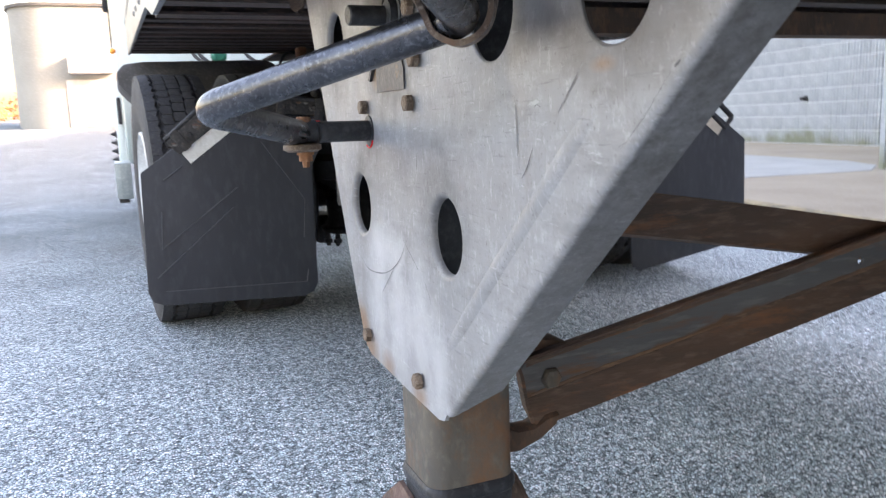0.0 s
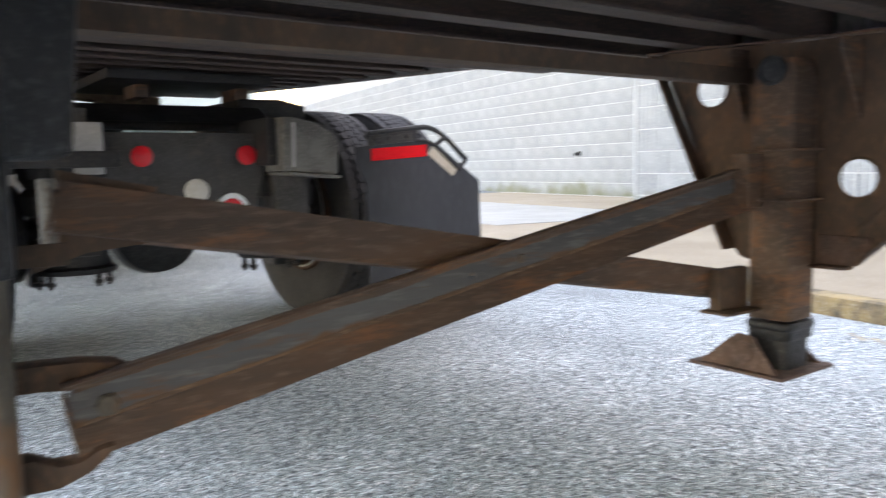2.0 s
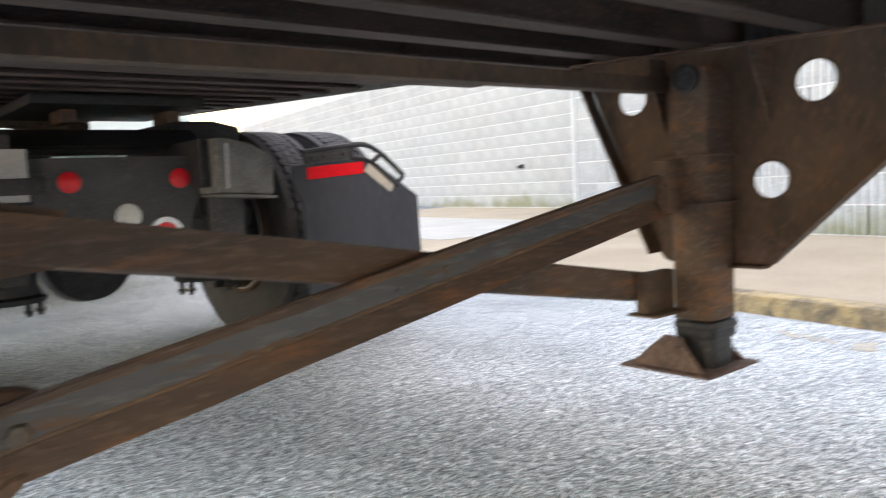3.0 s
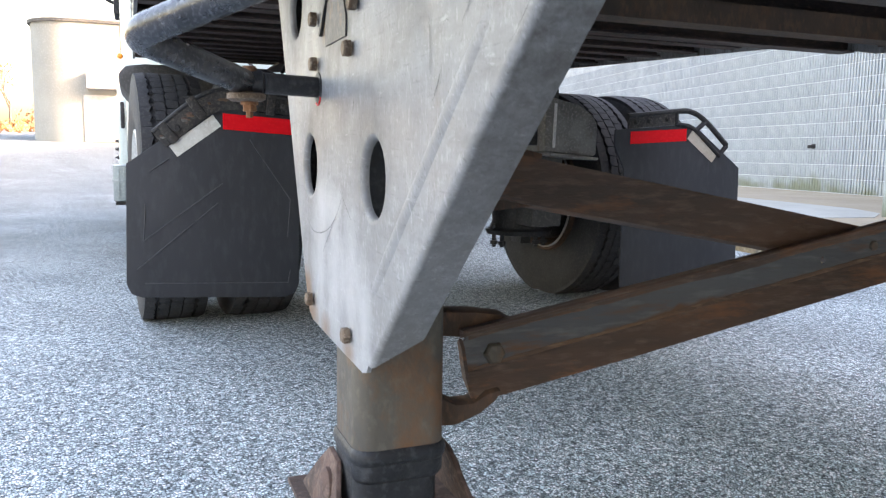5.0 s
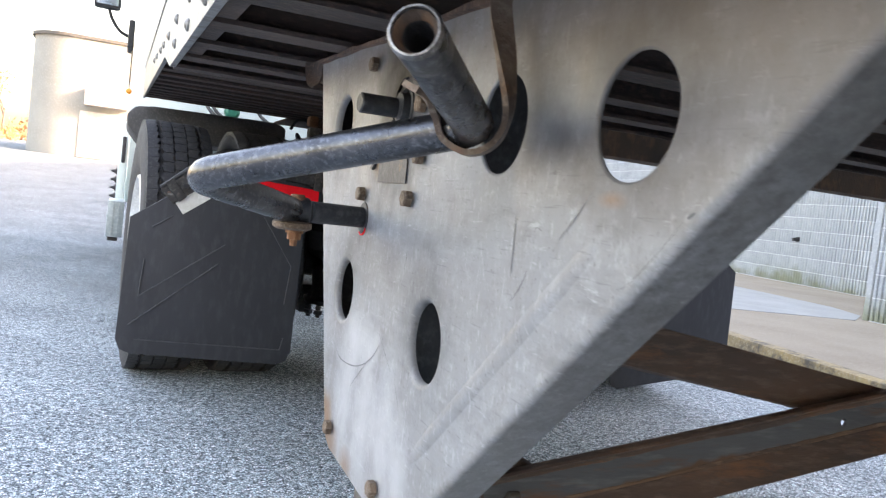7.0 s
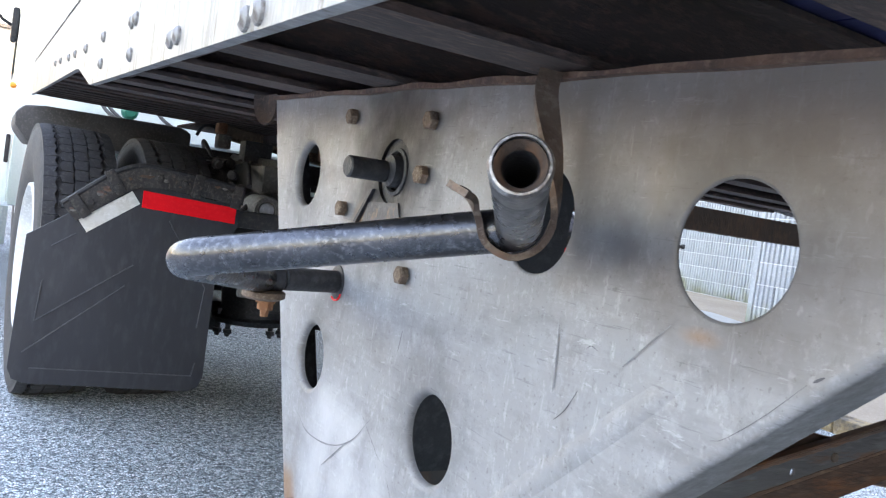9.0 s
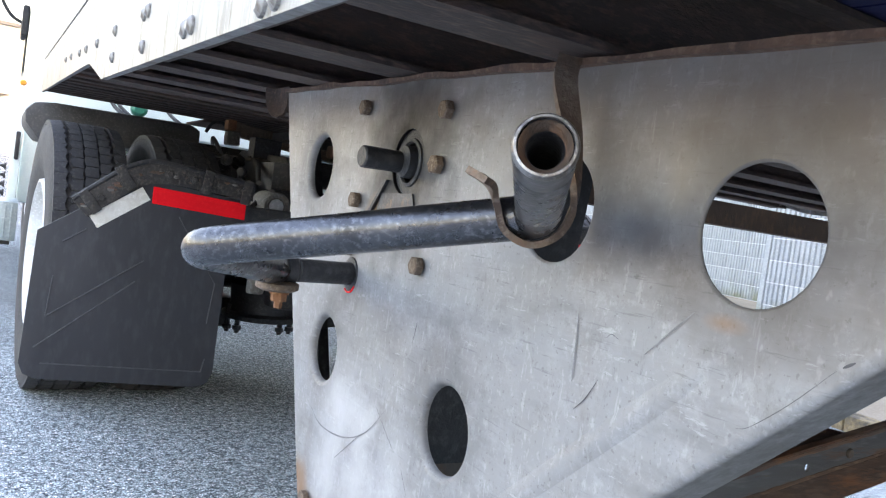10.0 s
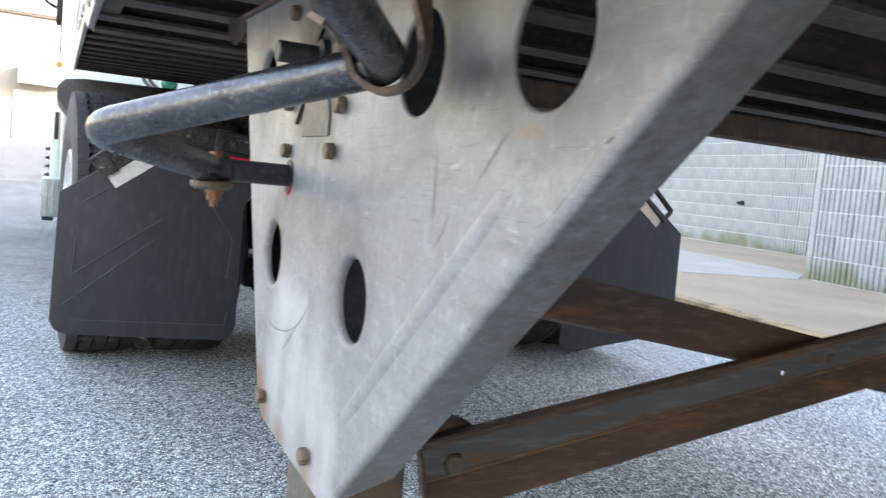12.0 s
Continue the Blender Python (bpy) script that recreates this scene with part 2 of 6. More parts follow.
M_LEG = material("leg_steel", (0.125, 0.108, 0.084), (0.078, 0.072, 0.063), (0.155, 0.136, 0.106), scale=9, detail_scale=70, rough=(0.5, 0.8),
                 metal=0.25, bump=0.2, bump_scale=120, spots=(0.185, 0.092, 0.045), spot_scale=8, spot_cut=(0.48, 0.64), stretch=(1, 1, 0.7))
M_PATCH = material("dull_grey_patch", (0.062, 0.063, 0.070), (0.040, 0.041, 0.046), (0.095, 0.096, 0.104), scale=22, detail_scale=120, rough=(0.4, 0.6), metal=0.2, bump=0.2,
                   spots=(0.20, 0.13, 0.08), spot_scale=26, spot_cut=(0.56, 0.66))
M_STRAP = material("worn_rusty_strap", (0.170, 0.122, 0.090), (0.085, 0.055, 0.040), (0.25, 0.205, 0.165), scale=24, detail_scale=160, rough=(0.45, 0.75), metal=0.3, bump=0.3,
                   spots=(0.17, 0.085, 0.048), spot_scale=40, spot_cut=(0.54, 0.66))
M_GREASE = material("greasy_black_steel", (0.030, 0.032, 0.036), (0.014, 0.015, 0.017), (0.06, 0.062, 0.066), scale=12, rough=(0.35, 0.65), metal=0.2, bump=0.3)
M_UNDER = material("dark_underside_steel", (0.080, 0.054, 0.044), (0.036, 0.026, 0.023), (0.135, 0.086, 0.064), scale=5, rough=(0.6, 0.9), bump=0.3,
                   spots=(0.130, 0.068, 0.044), spot_scale=7, spot_cut=(0.56, 0.75), stretch=(0.6, 2, 2))
M_DECK = material("dark_deck_boards", (0.028, 0.031, 0.115), (0.019, 0.020, 0.080), (0.037, 0.040, 0.130), scale=4, rough=(0.7, 0.95), stretch=(6, 0.6, 1))
M_RAIL = material("worn_white_aluminium", (0.27, 0.27, 0.262), (0.16, 0.157, 0.15), (0.34, 0.34, 0.335), scale=9, detail_scale=50, rough=(0.35, 0.6),
                  metal=0.1, bump=0.12, spots=(0.10, 0.08, 0.062), spot_scale=22, spot_cut=(0.54, 0.64), stretch=(1, 2.2, 0.5))
M_PIPE = material("worn_blue_black_tube", (0.096, 0.099, 0.107), (0.050, 0.051, 0.055), (0.165, 0.168, 0.176), scale=18, detail_scale=240, rough=(0.20, 0.36),
                  metal=0.85, bump=0.10, bump_scale=260, spots=(0.26, 0.26, 0.265), spot_scale=70, spot_cut=(0.69, 0.75), stretch=(1, 0.6, 1))
M_BARE = material("worn_bare_steel", (0.30, 0.29, 0.28), (0.13, 0.115, 0.105), (0.46, 0.45, 0.44), scale=70, detail_scale=300, rough=(0.25, 0.45), metal=0.85, bump=0.2, bump_scale=200)
M_ORANGE = material("orange_rust", (0.24, 0.105, 0.045), (0.12, 0.055, 0.028), (0.33, 0.18, 0.09), scale=30, detail_scale=150, rough=(0.7, 0.95), bump=0.4)
M_BOLT = material("rusted_bolt", (0.17, 0.12, 0.085), (0.09, 0.06, 0.04), (0.27, 0.22, 0.17), scale=60, detail_scale=300, rough=(0.5, 0.8), metal=0.4, bump=0.3, jitter=0.25)
M_TYRE = material("tyre_rubber", (0.036, 0.036, 0.038), (0.023, 0.023, 0.025), (0.059, 0.058, 0.056), scale=8, rough=(0.7, 0.9), bump=0.15)
M_FLAP = material("mud_flap_rubber", (0.026, 0.028, 0.034), (0.019, 0.021, 0.026), (0.036, 0.038, 0.044), scale=5, detail_scale=40, rough=(0.55, 0.75), bump=0.08,
                  spots=(0.052, 0.053, 0.056), spot_scale=6, spot_cut=(0.62, 0.85), stretch=(1, 1, 0.35))
# paler than the flap rubber: the mouldings' highlight as colour
M_LINE = material("flap_moulding_highlight", (0.060, 0.062, 0.068), scale=30, rough=(0.5, 0.7), bump=0)
M_MARK = material("dark_scuff", (0.07, 0.07, 0.075), scale=60, rough=(0.6, 0.8), bump=0)
M_SMEAR = material("grey_scuff", (0.19, 0.192, 0.198), scale=60, rough=(0.5, 0.7), metal=0.4, bump=0)
M_PAINT = material("faded_yellow_paint", (0.62, 0.52, 0.30), (0.45, 0.40, 0.30), (0.70, 0.66, 0.52), scale=30, rough=(0.7, 0.9), bump=0.3, spots=(0.30, 0.30, 0.30), spot_scale=45, spot_cut=(0.42, 0.55))
M_RED = material("red_reflective_tape", (0.85, 0.012, 0.018), (0.78, 0.010, 0.016), (0.88, 0.02, 0.025), scale=20, rough=(0.25, 0.4), bump=0)
M_RED.node_tree.nodes["Principled BSDF"].inputs["Specular IOR Level"].default_value = 0.1
M_WHITE = material("white_reflective_tape", (0.66, 0.65, 0.60), (0.55, 0.53, 0.47), (0.75, 0.74, 0.70), scale=20, rough=(0.3, 0.5), bump=0)
M_CREAM = material("aged_cream_tape", (0.52, 0.45, 0.36), (0.44, 0.38, 0.30), (0.58, 0.52, 0.43), scale=20, rough=(0.4, 0.6), bump=0)
M_BLACK = material("black_painted_steel", (0.022, 0.022, 0.024), (0.012, 0.012, 0.013), (0.055, 0.05, 0.045), scale=9, rough=(0.45, 0.75), metal=0.1, bump=0.3,
                   spots=(0.10, 0.085, 0.065), spot_scale=16, spot_cut=(0.62, 0.8))
M_HANGER = material("grimy_scaled_steel", (0.040, 0.037, 0.035), (0.018, 0.017, 0.017), (0.095, 0.085, 0.075), scale=22, detail_scale=110, rough=(0.5, 0.85), metal=0.1, bump=0.6, bump_scale=70,
                    spots=(0.105, 0.076, 0.060), spot_scale=34, spot_cut=(0.60, 0.70))
M_DUSTY = material("dusty_grey_casting", (0.10, 0.095, 0.085), (0.05, 0.048, 0.045), (0.17, 0.16, 0.14), scale=8, rough=(0.6, 0.9), bump=0.3)
M_HORN = material("dusty_pale_casting", (0.17, 0.165, 0.15), (0.085, 0.08, 0.072), (0.26, 0.25, 0.225), scale=7, rough=(0.6, 0.9), bump=0.3, spots=(0.11, 0.08, 0.06), spot_scale=12, spot_cut=(0.56, 0.72))
M_CHASSIS = material("dusty_black_plate", (0.068, 0.067, 0.066), (0.038, 0.037, 0.036), (0.105, 0.10, 0.095), scale=5, rough=(0.5, 0.8), bump=0.25, spots=(0.12, 0.105, 0.085), spot_scale=9, spot_cut=(0.58, 0.78))
M_TAN = material("tan_dusty_casting", (0.20, 0.15, 0.105), (0.11, 0.075, 0.052), (0.28, 0.22, 0.16), scale=10, rough=(0.7, 0.95), bump=0.3, spots=(0.07, 0.045, 0.035), spot_scale=14, spot_cut=(0.55, 0.68))
M_MINT = material("mint_white_paint", (0.66, 0.76, 0.73), (0.60, 0.70, 0.67), (0.70, 0.79, 0.76), scale=3, rough=(0.15, 0.3), bump=0)
M_ALU = material("polished_aluminium", (0.62, 0.63, 0.64), (0.5, 0.5, 0.5), (0.75, 0.75, 0.75), scale=12, rough=(0.2, 0.4), metal=0.9, bump=0.05)
M_LENS = material("red_lamp_lens", (0.85, 0.025, 0.035), (0.80, 0.02, 0.03), (0.88, 0.04, 0.05), scale=40, rough=(0.15, 0.3), bump=0)
M_AMBER = material("amber_lens", (0.9, 0.30, 0.03), scale=40, rough=(0.15, 0.3), bump=0)
M_GREEN = material("green_plastic", (0.02, 0.22, 0.14), scale=40, rough=(0.3, 0.5), bump=0)
M_GLASS = material("dark_glass", (0.02, 0.025, 0.03), scale=3, rough=(0.03, 0.06), bump=0)
M_MIRROR = material("mirror_glass", (0.45, 0.47, 0.48), (0.43, 0.45, 0.46), (0.46, 0.48, 0.49), scale=3, rough=(0.02, 0.04), metal=1.0, bump=0)
M_CONC = material("pavement_concrete", (0.365, 0.298, 0.215), (0.290, 0.232, 0.165), (0.435, 0.362, 0.270), scale=0.8, detail_scale=60, rough=(0.8, 0.95), bump=0.25,
                  spots=(0.248, 0.221, 0.193), spot_scale=0.7, spot_cut=(0.6, 0.8))
M_APRON = material("pale_damp_concrete", (0.385, 0.378, 0.345), (0.315, 0.308, 0.282), (0.43, 0.423, 0.39), scale=1.5, rough=(0.5, 0.8), bump=0.15)
M_KERB = material("yellow_faded_kerb", (0.42, 0.30, 0.14), (0.26, 0.20, 0.12), (0.52, 0.44, 0.30), scale=5, detail_scale=60, rough=(0.75, 0.95), bump=0.5, bump_scale=60,
                  spots=(0.12, 0.10, 0.075), spot_scale=6, spot_cut=(0.48, 0.62))
M_TANK = material("white_painted_concrete", (0.30, 0.30, 0.27), (0.25, 0.25, 0.225), (0.33, 0.33, 0.30), scale=0.5, detail_scale=12, rough=(0.7, 0.9), bump=0.1)
M_WHEEL = material("white_painted_wheel", (0.62, 0.64, 0.64), scale=9, rough=(0.3, 0.5), bump=0.05)
M_STEP = material("pale_silver_paint", (0.36, 0.42, 0.42), (0.28, 0.33, 0.33), (0.44, 0.50, 0.50), scale=8, detail_scale=60, rough=(0.35, 0.55), metal=0.2, bump=0.05)
M_DOOR = material("white_steel_door", (0.46, 0.45, 0.43), scale=2, rough=(0.4, 0.6), bump=0)
M_BARK = material("grey_bark", (0.16, 0.13, 0.10), scale=6, rough=(0.8, 0.95), bump=0.4)
M_LEAF = material("autumn_leaves", (0.42, 0.19, 0.06), (0.25, 0.12, 0.05), (0.55, 0.30, 0.10), scale=1.2, detail_scale=8, rough=(0.6, 0.8), bump=0)


def asphalt_material():
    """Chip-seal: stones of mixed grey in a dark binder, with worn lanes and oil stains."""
    m = bpy.data.materials.new("chip_seal_asphalt")
    m.use_nodes = True
    n, l = m.node_tree.nodes, m.node_tree.links
    bsdf = n["Principled BSDF"]
    co = n.new("ShaderNodeTexCoord")
    vo = n.new("ShaderNodeTexVoronoi")
    vo.inputs["Scale"].default_value = 132
    ed = n.new("ShaderNodeTexVoronoi")
    ed.feature = "DISTANCE_TO_EDGE"
    ed.inputs["Scale"].default_value = 132
    for t in (vo, ed):
        l.new(co.outputs["Object"], t.inputs["Vector"])
    sep = n.new("ShaderNodeSeparateColor")
    l.new(vo.outputs["Color"], sep.inputs[0])
    r = n.new("ShaderNodeValToRGB")
    r.color_ramp.elements[0].position, r.color_ramp.elements[0].color = 0.0, (0.16, 0.18, 0.19, 1)
    r.color_ramp.elements[1].position, r.color_ramp.elements[1].color = 1.0, (0.92, 0.92, 0.91, 1)
    for pos, c in ((0.28, (0.448, 0.52, 0.53, 1)), (0.62, (0.708, 0.805, 0.82, 1))):
        r.color_ramp.elements.new(pos).color = c
    l.new(sep.outputs[0], r.inputs[0])
    gap = n.new("ShaderNodeMapRange")
    gap.inputs["From Max"].default_value = 0.20
    gap.inputs["To Min"].default_value = 0.06
    l.new(ed.outputs["Distance"], gap.inputs["Value"])
    big = n.new("ShaderNodeTexNoise")
    big.inputs["Scale"].default_value, big.inputs["Detail"].default_value = 1.1, 6
    l.new(co.outputs["Object"], big.inputs["Vector"])
    mr = n.new("ShaderNodeMapRange")
    mr.inputs["From Min"].default_value, mr.inputs["From Max"].default_value = 0.3, 0.7
    mr.inputs["To Min"].default_value, mr.inputs["To Max"].default_value = 0.72, 1.05
    l.new(big.outputs["Fac"], mr.inputs["Value"])
    # near ground painted paler and far ground darker to balance their light
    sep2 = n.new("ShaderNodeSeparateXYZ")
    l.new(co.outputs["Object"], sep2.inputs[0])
    light_balance = n.new("ShaderNodeMapRange")
    light_balance.inputs["From Min"].default_value, light_balance.inputs["From Max"].default_value = 0.8, 6.0
    light_balance.inputs["To Min"].default_value, light_balance.inputs["To Max"].default_value = 1.42, 0.64
    l.new(sep2.outputs["Y"], light_balance.inputs["Value"])
    # clusters of darker and paler stones
    clus = n.new("ShaderNodeTexNoise")
    clus.inputs["Scale"].default_value, clus.inputs["Detail"].default_value, clus.inputs["Roughness"].default_value = 38, 3, 0.7
    l.new(co.outputs["Object"], clus.inputs["Vector"])
    cr = n.new("ShaderNodeMapRange")
    cr.inputs["From Min"].default_value, cr.inputs["From Max"].default_value = 0.36, 0.64
    cr.inputs["To Min"].default_value, cr.inputs["To Max"].default_value = 0.62, 1.30
    l.new(clus.outputs["Fac"], cr.inputs["Value"])
    lot = n.new("ShaderNodeMath")
    lot.operation = "MULTIPLY"
    l.new(cr.outputs[0], lot.inputs[0])
    l.new(mr.outputs[0], lot.inputs[1])
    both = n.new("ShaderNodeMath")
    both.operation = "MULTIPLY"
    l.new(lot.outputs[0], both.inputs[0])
    l.new(light_balance.outputs[0], both.inputs[1])
    mul = n.new("ShaderNodeMath")
    mul.operation = "MULTIPLY"
    l.new(gap.outputs[0], mul.inputs[0])
    l.new(both.outputs[0], mul.inputs[1])
    sc = n.new("ShaderNodeVectorMath")
    sc.operation = "SCALE"
    l.new(r.outputs[0], sc.inputs[0])
    l.new(mul.outputs[0], sc.inputs["Scale"])
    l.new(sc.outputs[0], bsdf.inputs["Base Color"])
    bsdf.inputs["Roughness"].default_value = 0.85
    bsdf.inputs["Specular IOR Level"].default_value = 0.12
    b = n.new("ShaderNodeBump")
    b.inputs["Strength"].default_value, b.inputs["Distance"].default_value = 0.7, 0.004
    l.new(ed.outputs["Distance"], b.inputs["Height"])
    l.new(b.outputs[0], bsdf.inputs["Normal"])
    return m


def block_material():
    """White paint over fluted blocks: per-block tone, grime, green algae at the foot."""
    m = material("white_painted_block", (0.395, 0.420, 0.430), (0.290, 0.312, 0.328), (0.47, 0.492, 0.50), scale=2.5, detail_scale=40, rough=(0.6, 0.85), bump=0.2, bump_scale=60, jitter=0.05)
    n, l = m.node_tree.nodes, m.node_tree.links
    bsdf = n["Principled BSDF"]
    src = bsdf.inputs["Base Color"].links[0].from_socket
    geo = n.new("ShaderNodeNewGeometry")
    sep = n.new("ShaderNodeSeparateXYZ")
    l.new(geo.outputs["Position"], sep.inputs[0])
    no = n.new("ShaderNodeTexNoise")
    no.inputs["Scale"].default_value, no.inputs["Detail"].default_value = 2.2, 5
    l.new(geo.outputs["Position"], no.inputs["Vector"])
    ma = n.new("ShaderNodeMath")
    ma.operation = "MULTIPLY_ADD"
    ma.inputs[1].default_value, ma.inputs[2].default_value = 1.3, -0.27
    l.new(no.outputs["Fac"], ma.inputs[0])
    su = n.new("ShaderNodeMath")
    su.operation = "SUBTRACT"
    l.new(ma.outputs[0], su.inputs[0])
    l.new(sep.outputs["Z"], su.inputs[1])
    mr = n.new("ShaderNodeMapRange")
    mr.inputs["From Min"].default_value, mr.inputs["From Max"].default_value = 0.0, 0.35
    mr.inputs["To Max"].default_value = 0.7
    l.new(su.outputs[0], mr.inputs["Value"])
    mx = n.new("ShaderNodeMix")
    mx.data_type = "RGBA"
    l.new(mr.outputs[0], mx.inputs["Factor"])
    l.new(src, mx.inputs["A"])
    mx.inputs["B"].default_value = (0.16, 0.17, 0.07, 1)
    l.new(mx.outputs["Result"], bsdf.inputs["Base Color"])
    return m


def edge_rust(m, low, high, mid, half, colour):
    """Rust that creeps in from both edges of a flat bar which runs from low to high in the x,z plane."""
    n, l = m.node_tree.nodes, m.node_tree.links
    bsdf = n["Principled BSDF"]
    src = bsdf.inputs["Base Color"].links[0].from_socket
    d = Vector((high[0] - low[0], 0, high[1] - low[1])).normalized()
    up = Vector((-d.z, 0, d.x))
    co = n.new("ShaderNodeTexCoord")
    q = n.new("ShaderNodeVectorMath")
    q.operation = "DOT_PRODUCT"
    q.inputs[1].default_value = up
    l.new(co.outputs["Object"], q.inputs[0])
    a = n.new("ShaderNodeMath")
    a.operation = "SUBTRACT"
    a.inputs[1].default_value = Vector((low[0], 0, low[1])).dot(up) + mid
    l.new(q.outputs["Value"], a.inputs[0])
    b = n.new("ShaderNodeMath")
    b.operation = "ABSOLUTE"
    l.new(a.outputs[0], b.inputs[0])
    no = n.new("ShaderNodeTexNoise")
    no.inputs["Scale"].default_value, no.inputs["Detail"].default_value = 13, 7
    l.new(co.outputs["Object"], no.inputs["Vector"])
    ma = n.new("ShaderNodeMath")
    ma.operation = "MULTIPLY_ADD"
    ma.inputs[1].default_value = half * 1.6
    l.new(no.outputs["Fac"], ma.inputs[0])
    l.new(b.outputs[0], ma.inputs[2])
    mr = n.new("ShaderNodeMapRange")
    mr.inputs["From Min"].default_value, mr.inputs["From Max"].default_value = half * 1.5, half * 1.72
    l.new(ma.outputs[0], mr.inputs["Value"])
    mx = n.new("ShaderNodeMix")
    mx.data_type = "RGBA"
    l.new(mr.outputs[0], mx.inputs["Factor"])
    l.new(src, mx.inputs["A"])
    mx.inputs["B"].default_value = (*colour, 1)
    l.new(mx.outputs["Result"], bsdf.inputs["Base Color"])


edge_rust(M_BRACE, (0.20, 0.461), (1.70, 0.717), 0.017, 0.031, (0.135, 0.070, 0.038))
M_ASPHALT = asphalt_material()
M_BLOCK = block_material()
# course joints, paler than the blocks
M_JOINT = material("pale_joint", (0.68, 0.70, 0.70), (0.56, 0.58, 0.59), (0.74, 0.75, 0.75), scale=2.0, detail_scale=20, rough=(0.6, 0.85), bump=0.1)


# ---- mesh helpers ----
def finish(name, bm, mat, smooth=None):
    bmesh.ops.recalc_face_normals(bm, faces=bm.faces[:])
    me = bpy.data.meshes.new(name)
    bm.to_mesh(me)
    bm.free()
    me.materials.append(mat)
    if smooth is not None:
        me.shade_smooth()
        me.set_sharp_from_angle(angle=radians(smooth))
    return me


def thing(name, base, label, category, group="", kind=""):
    ob = new(name)
    ob.matrix_basis = pose(*base)
    ob.empty_display_size = 0.1
    return tagged(ob, label, category, group, kind)


def part(name, bm, mat, parent, label="", smooth=35):
    """Links a bmesh (in world places) as one mesh object under a thing or under a part."""
    me = finish(name, bm, mat, smooth) if isinstance(bm, bmesh.types.BMesh) else bm
    ob = new(name, me)
    ob.parent = parent
    if parent.parent is None:
        ob.matrix_parent_inverse = parent.matrix_basis.inverted()
    if label:
        ob["label"] = label
    return ob


def structure(name, bm, mat, label, category, smooth=35):
    return tagged(new(name, finish(name, bm, mat, smooth)), label, category, kind="structure")


def box(bm, lo, hi, bevel=0.0, m=None):
    r = bmesh.ops.create_cube(bm, size=1.0)
    vs = r["verts"]
    c, s = [(a + b) / 2 for a, b in zip(lo, hi)], [abs(b - a) for a, b in zip(lo, hi)]
    for v in vs:
        v.co = Vector((v.co.x * s[0] + c[0], v.co.y * s[1] + c[1], v.co.z * s[2] + c[2]))
    if bevel:
        es = list({e for v in vs for e in v.link_edges})
        out = bmesh.ops.bevel(bm, geom=es, offset=bevel, segments=2, affect="EDGES", profile=0.6)
        vs = list({v for f in out["faces"] for v in f.verts} | {v for v in vs if v.is_valid})
    if m is not None:
        bmesh.ops.transform(bm, matrix=m, verts=[v for v in vs if v.is_valid])
    return bm


def nbox(lo, hi, bevel=0.0, m=None):
    return box(bmesh.new(), lo, hi, bevel, m)


def axes(direction):
    d = Vector(direction).normalized()
    u = d.cross(Vector((0, 0, 1)) if abs(d.z) < 0.9 else Vector((1, 0, 0))).normalized()
    return d, u, u.cross(d).normalized()


def lathe(bm, origin, direction, profile, seg=32, cap=True):
    """Turns (distance along, radius) pairs about an axis."""
    o = Vector(origin)
    d, u, w = axes(direction)
    rings = []
    for a, r in profile:
        rings.append([bm.verts.new(o + d * a + (u * math.cos(2 * math.pi * k / seg) + w * math.sin(2 * math.pi * k / seg)) * r) for k in range(seg)])
    for p, q in zip(rings, rings[1:]):
        for k in range(seg):
            bm.faces.new((p[k], p[(k + 1) % seg], q[(k + 1) % seg], q[k]))
    if cap:
        bm.faces.new(rings[0])
        bm.faces.new(rings[-1])
    return bm


def rod(bm, a, b, r, seg=20):
    a, b = Vector(a), Vector(b)
    L = (b - a).length
    e = min(r * 0.15, 0.003)
    return lathe(bm, a, b - a, [(0, r - e), (e, r), (L - e, r), (L, r - e)], seg)


def smooth_path(points, n=8):
    """Catmull-Rom through the points."""
    P = [Vector(p) for p in points]
    P = [P[0] * 2 - P[1]] + P + [P[-1] * 2 - P[-2]]
    out = []
    for i in range(1, len(P) - 2):
        for k in range(n):
            t = k / n
            a, b, c, d = P[i - 1:i + 3]
            out.append(0.5 * ((2 * b) + (c - a) * t + (2 * a - 5 * b + 4 * c - d) * t * t + (3 * b - a - 3 * c + d) * t ** 3))
    return out + [P[-2]]


def sweep(bm, path, r, seg=16, cap=True, section=None):
    """A tube along a path, or a section of (across, up) pairs."""
    path = [Vector(p) for p in path]
    sec = section or [(r * math.cos(2 * math.pi * k / seg), r * math.sin(2 * math.pi * k / seg)) for k in range(seg)]
    d0 = (path[1] - path[0]).normalized()
    _, u, w = axes(d0)
    rings = []
    for i, p in enumerate(path):
        d = (path[min(i + 1, len(path) - 1)] - path[max(i - 1, 0)]).normalized()
        u = (u - d * u.dot(d)).normalized()
        w = u.cross(d).normalized()
        rings.append([bm.verts.new(p + u * a + w * b) for a, b in sec])
    n = len(sec)
    for p, q in zip(rings, rings[1:]):
        for k in range(n):
            bm.faces.new((p[k], p[(k + 1) % n], q[(k + 1) % n], q[k]))
    if cap:
        bm.faces.new(rings[0])
        bm.faces.new(rings[-1])
    return bm


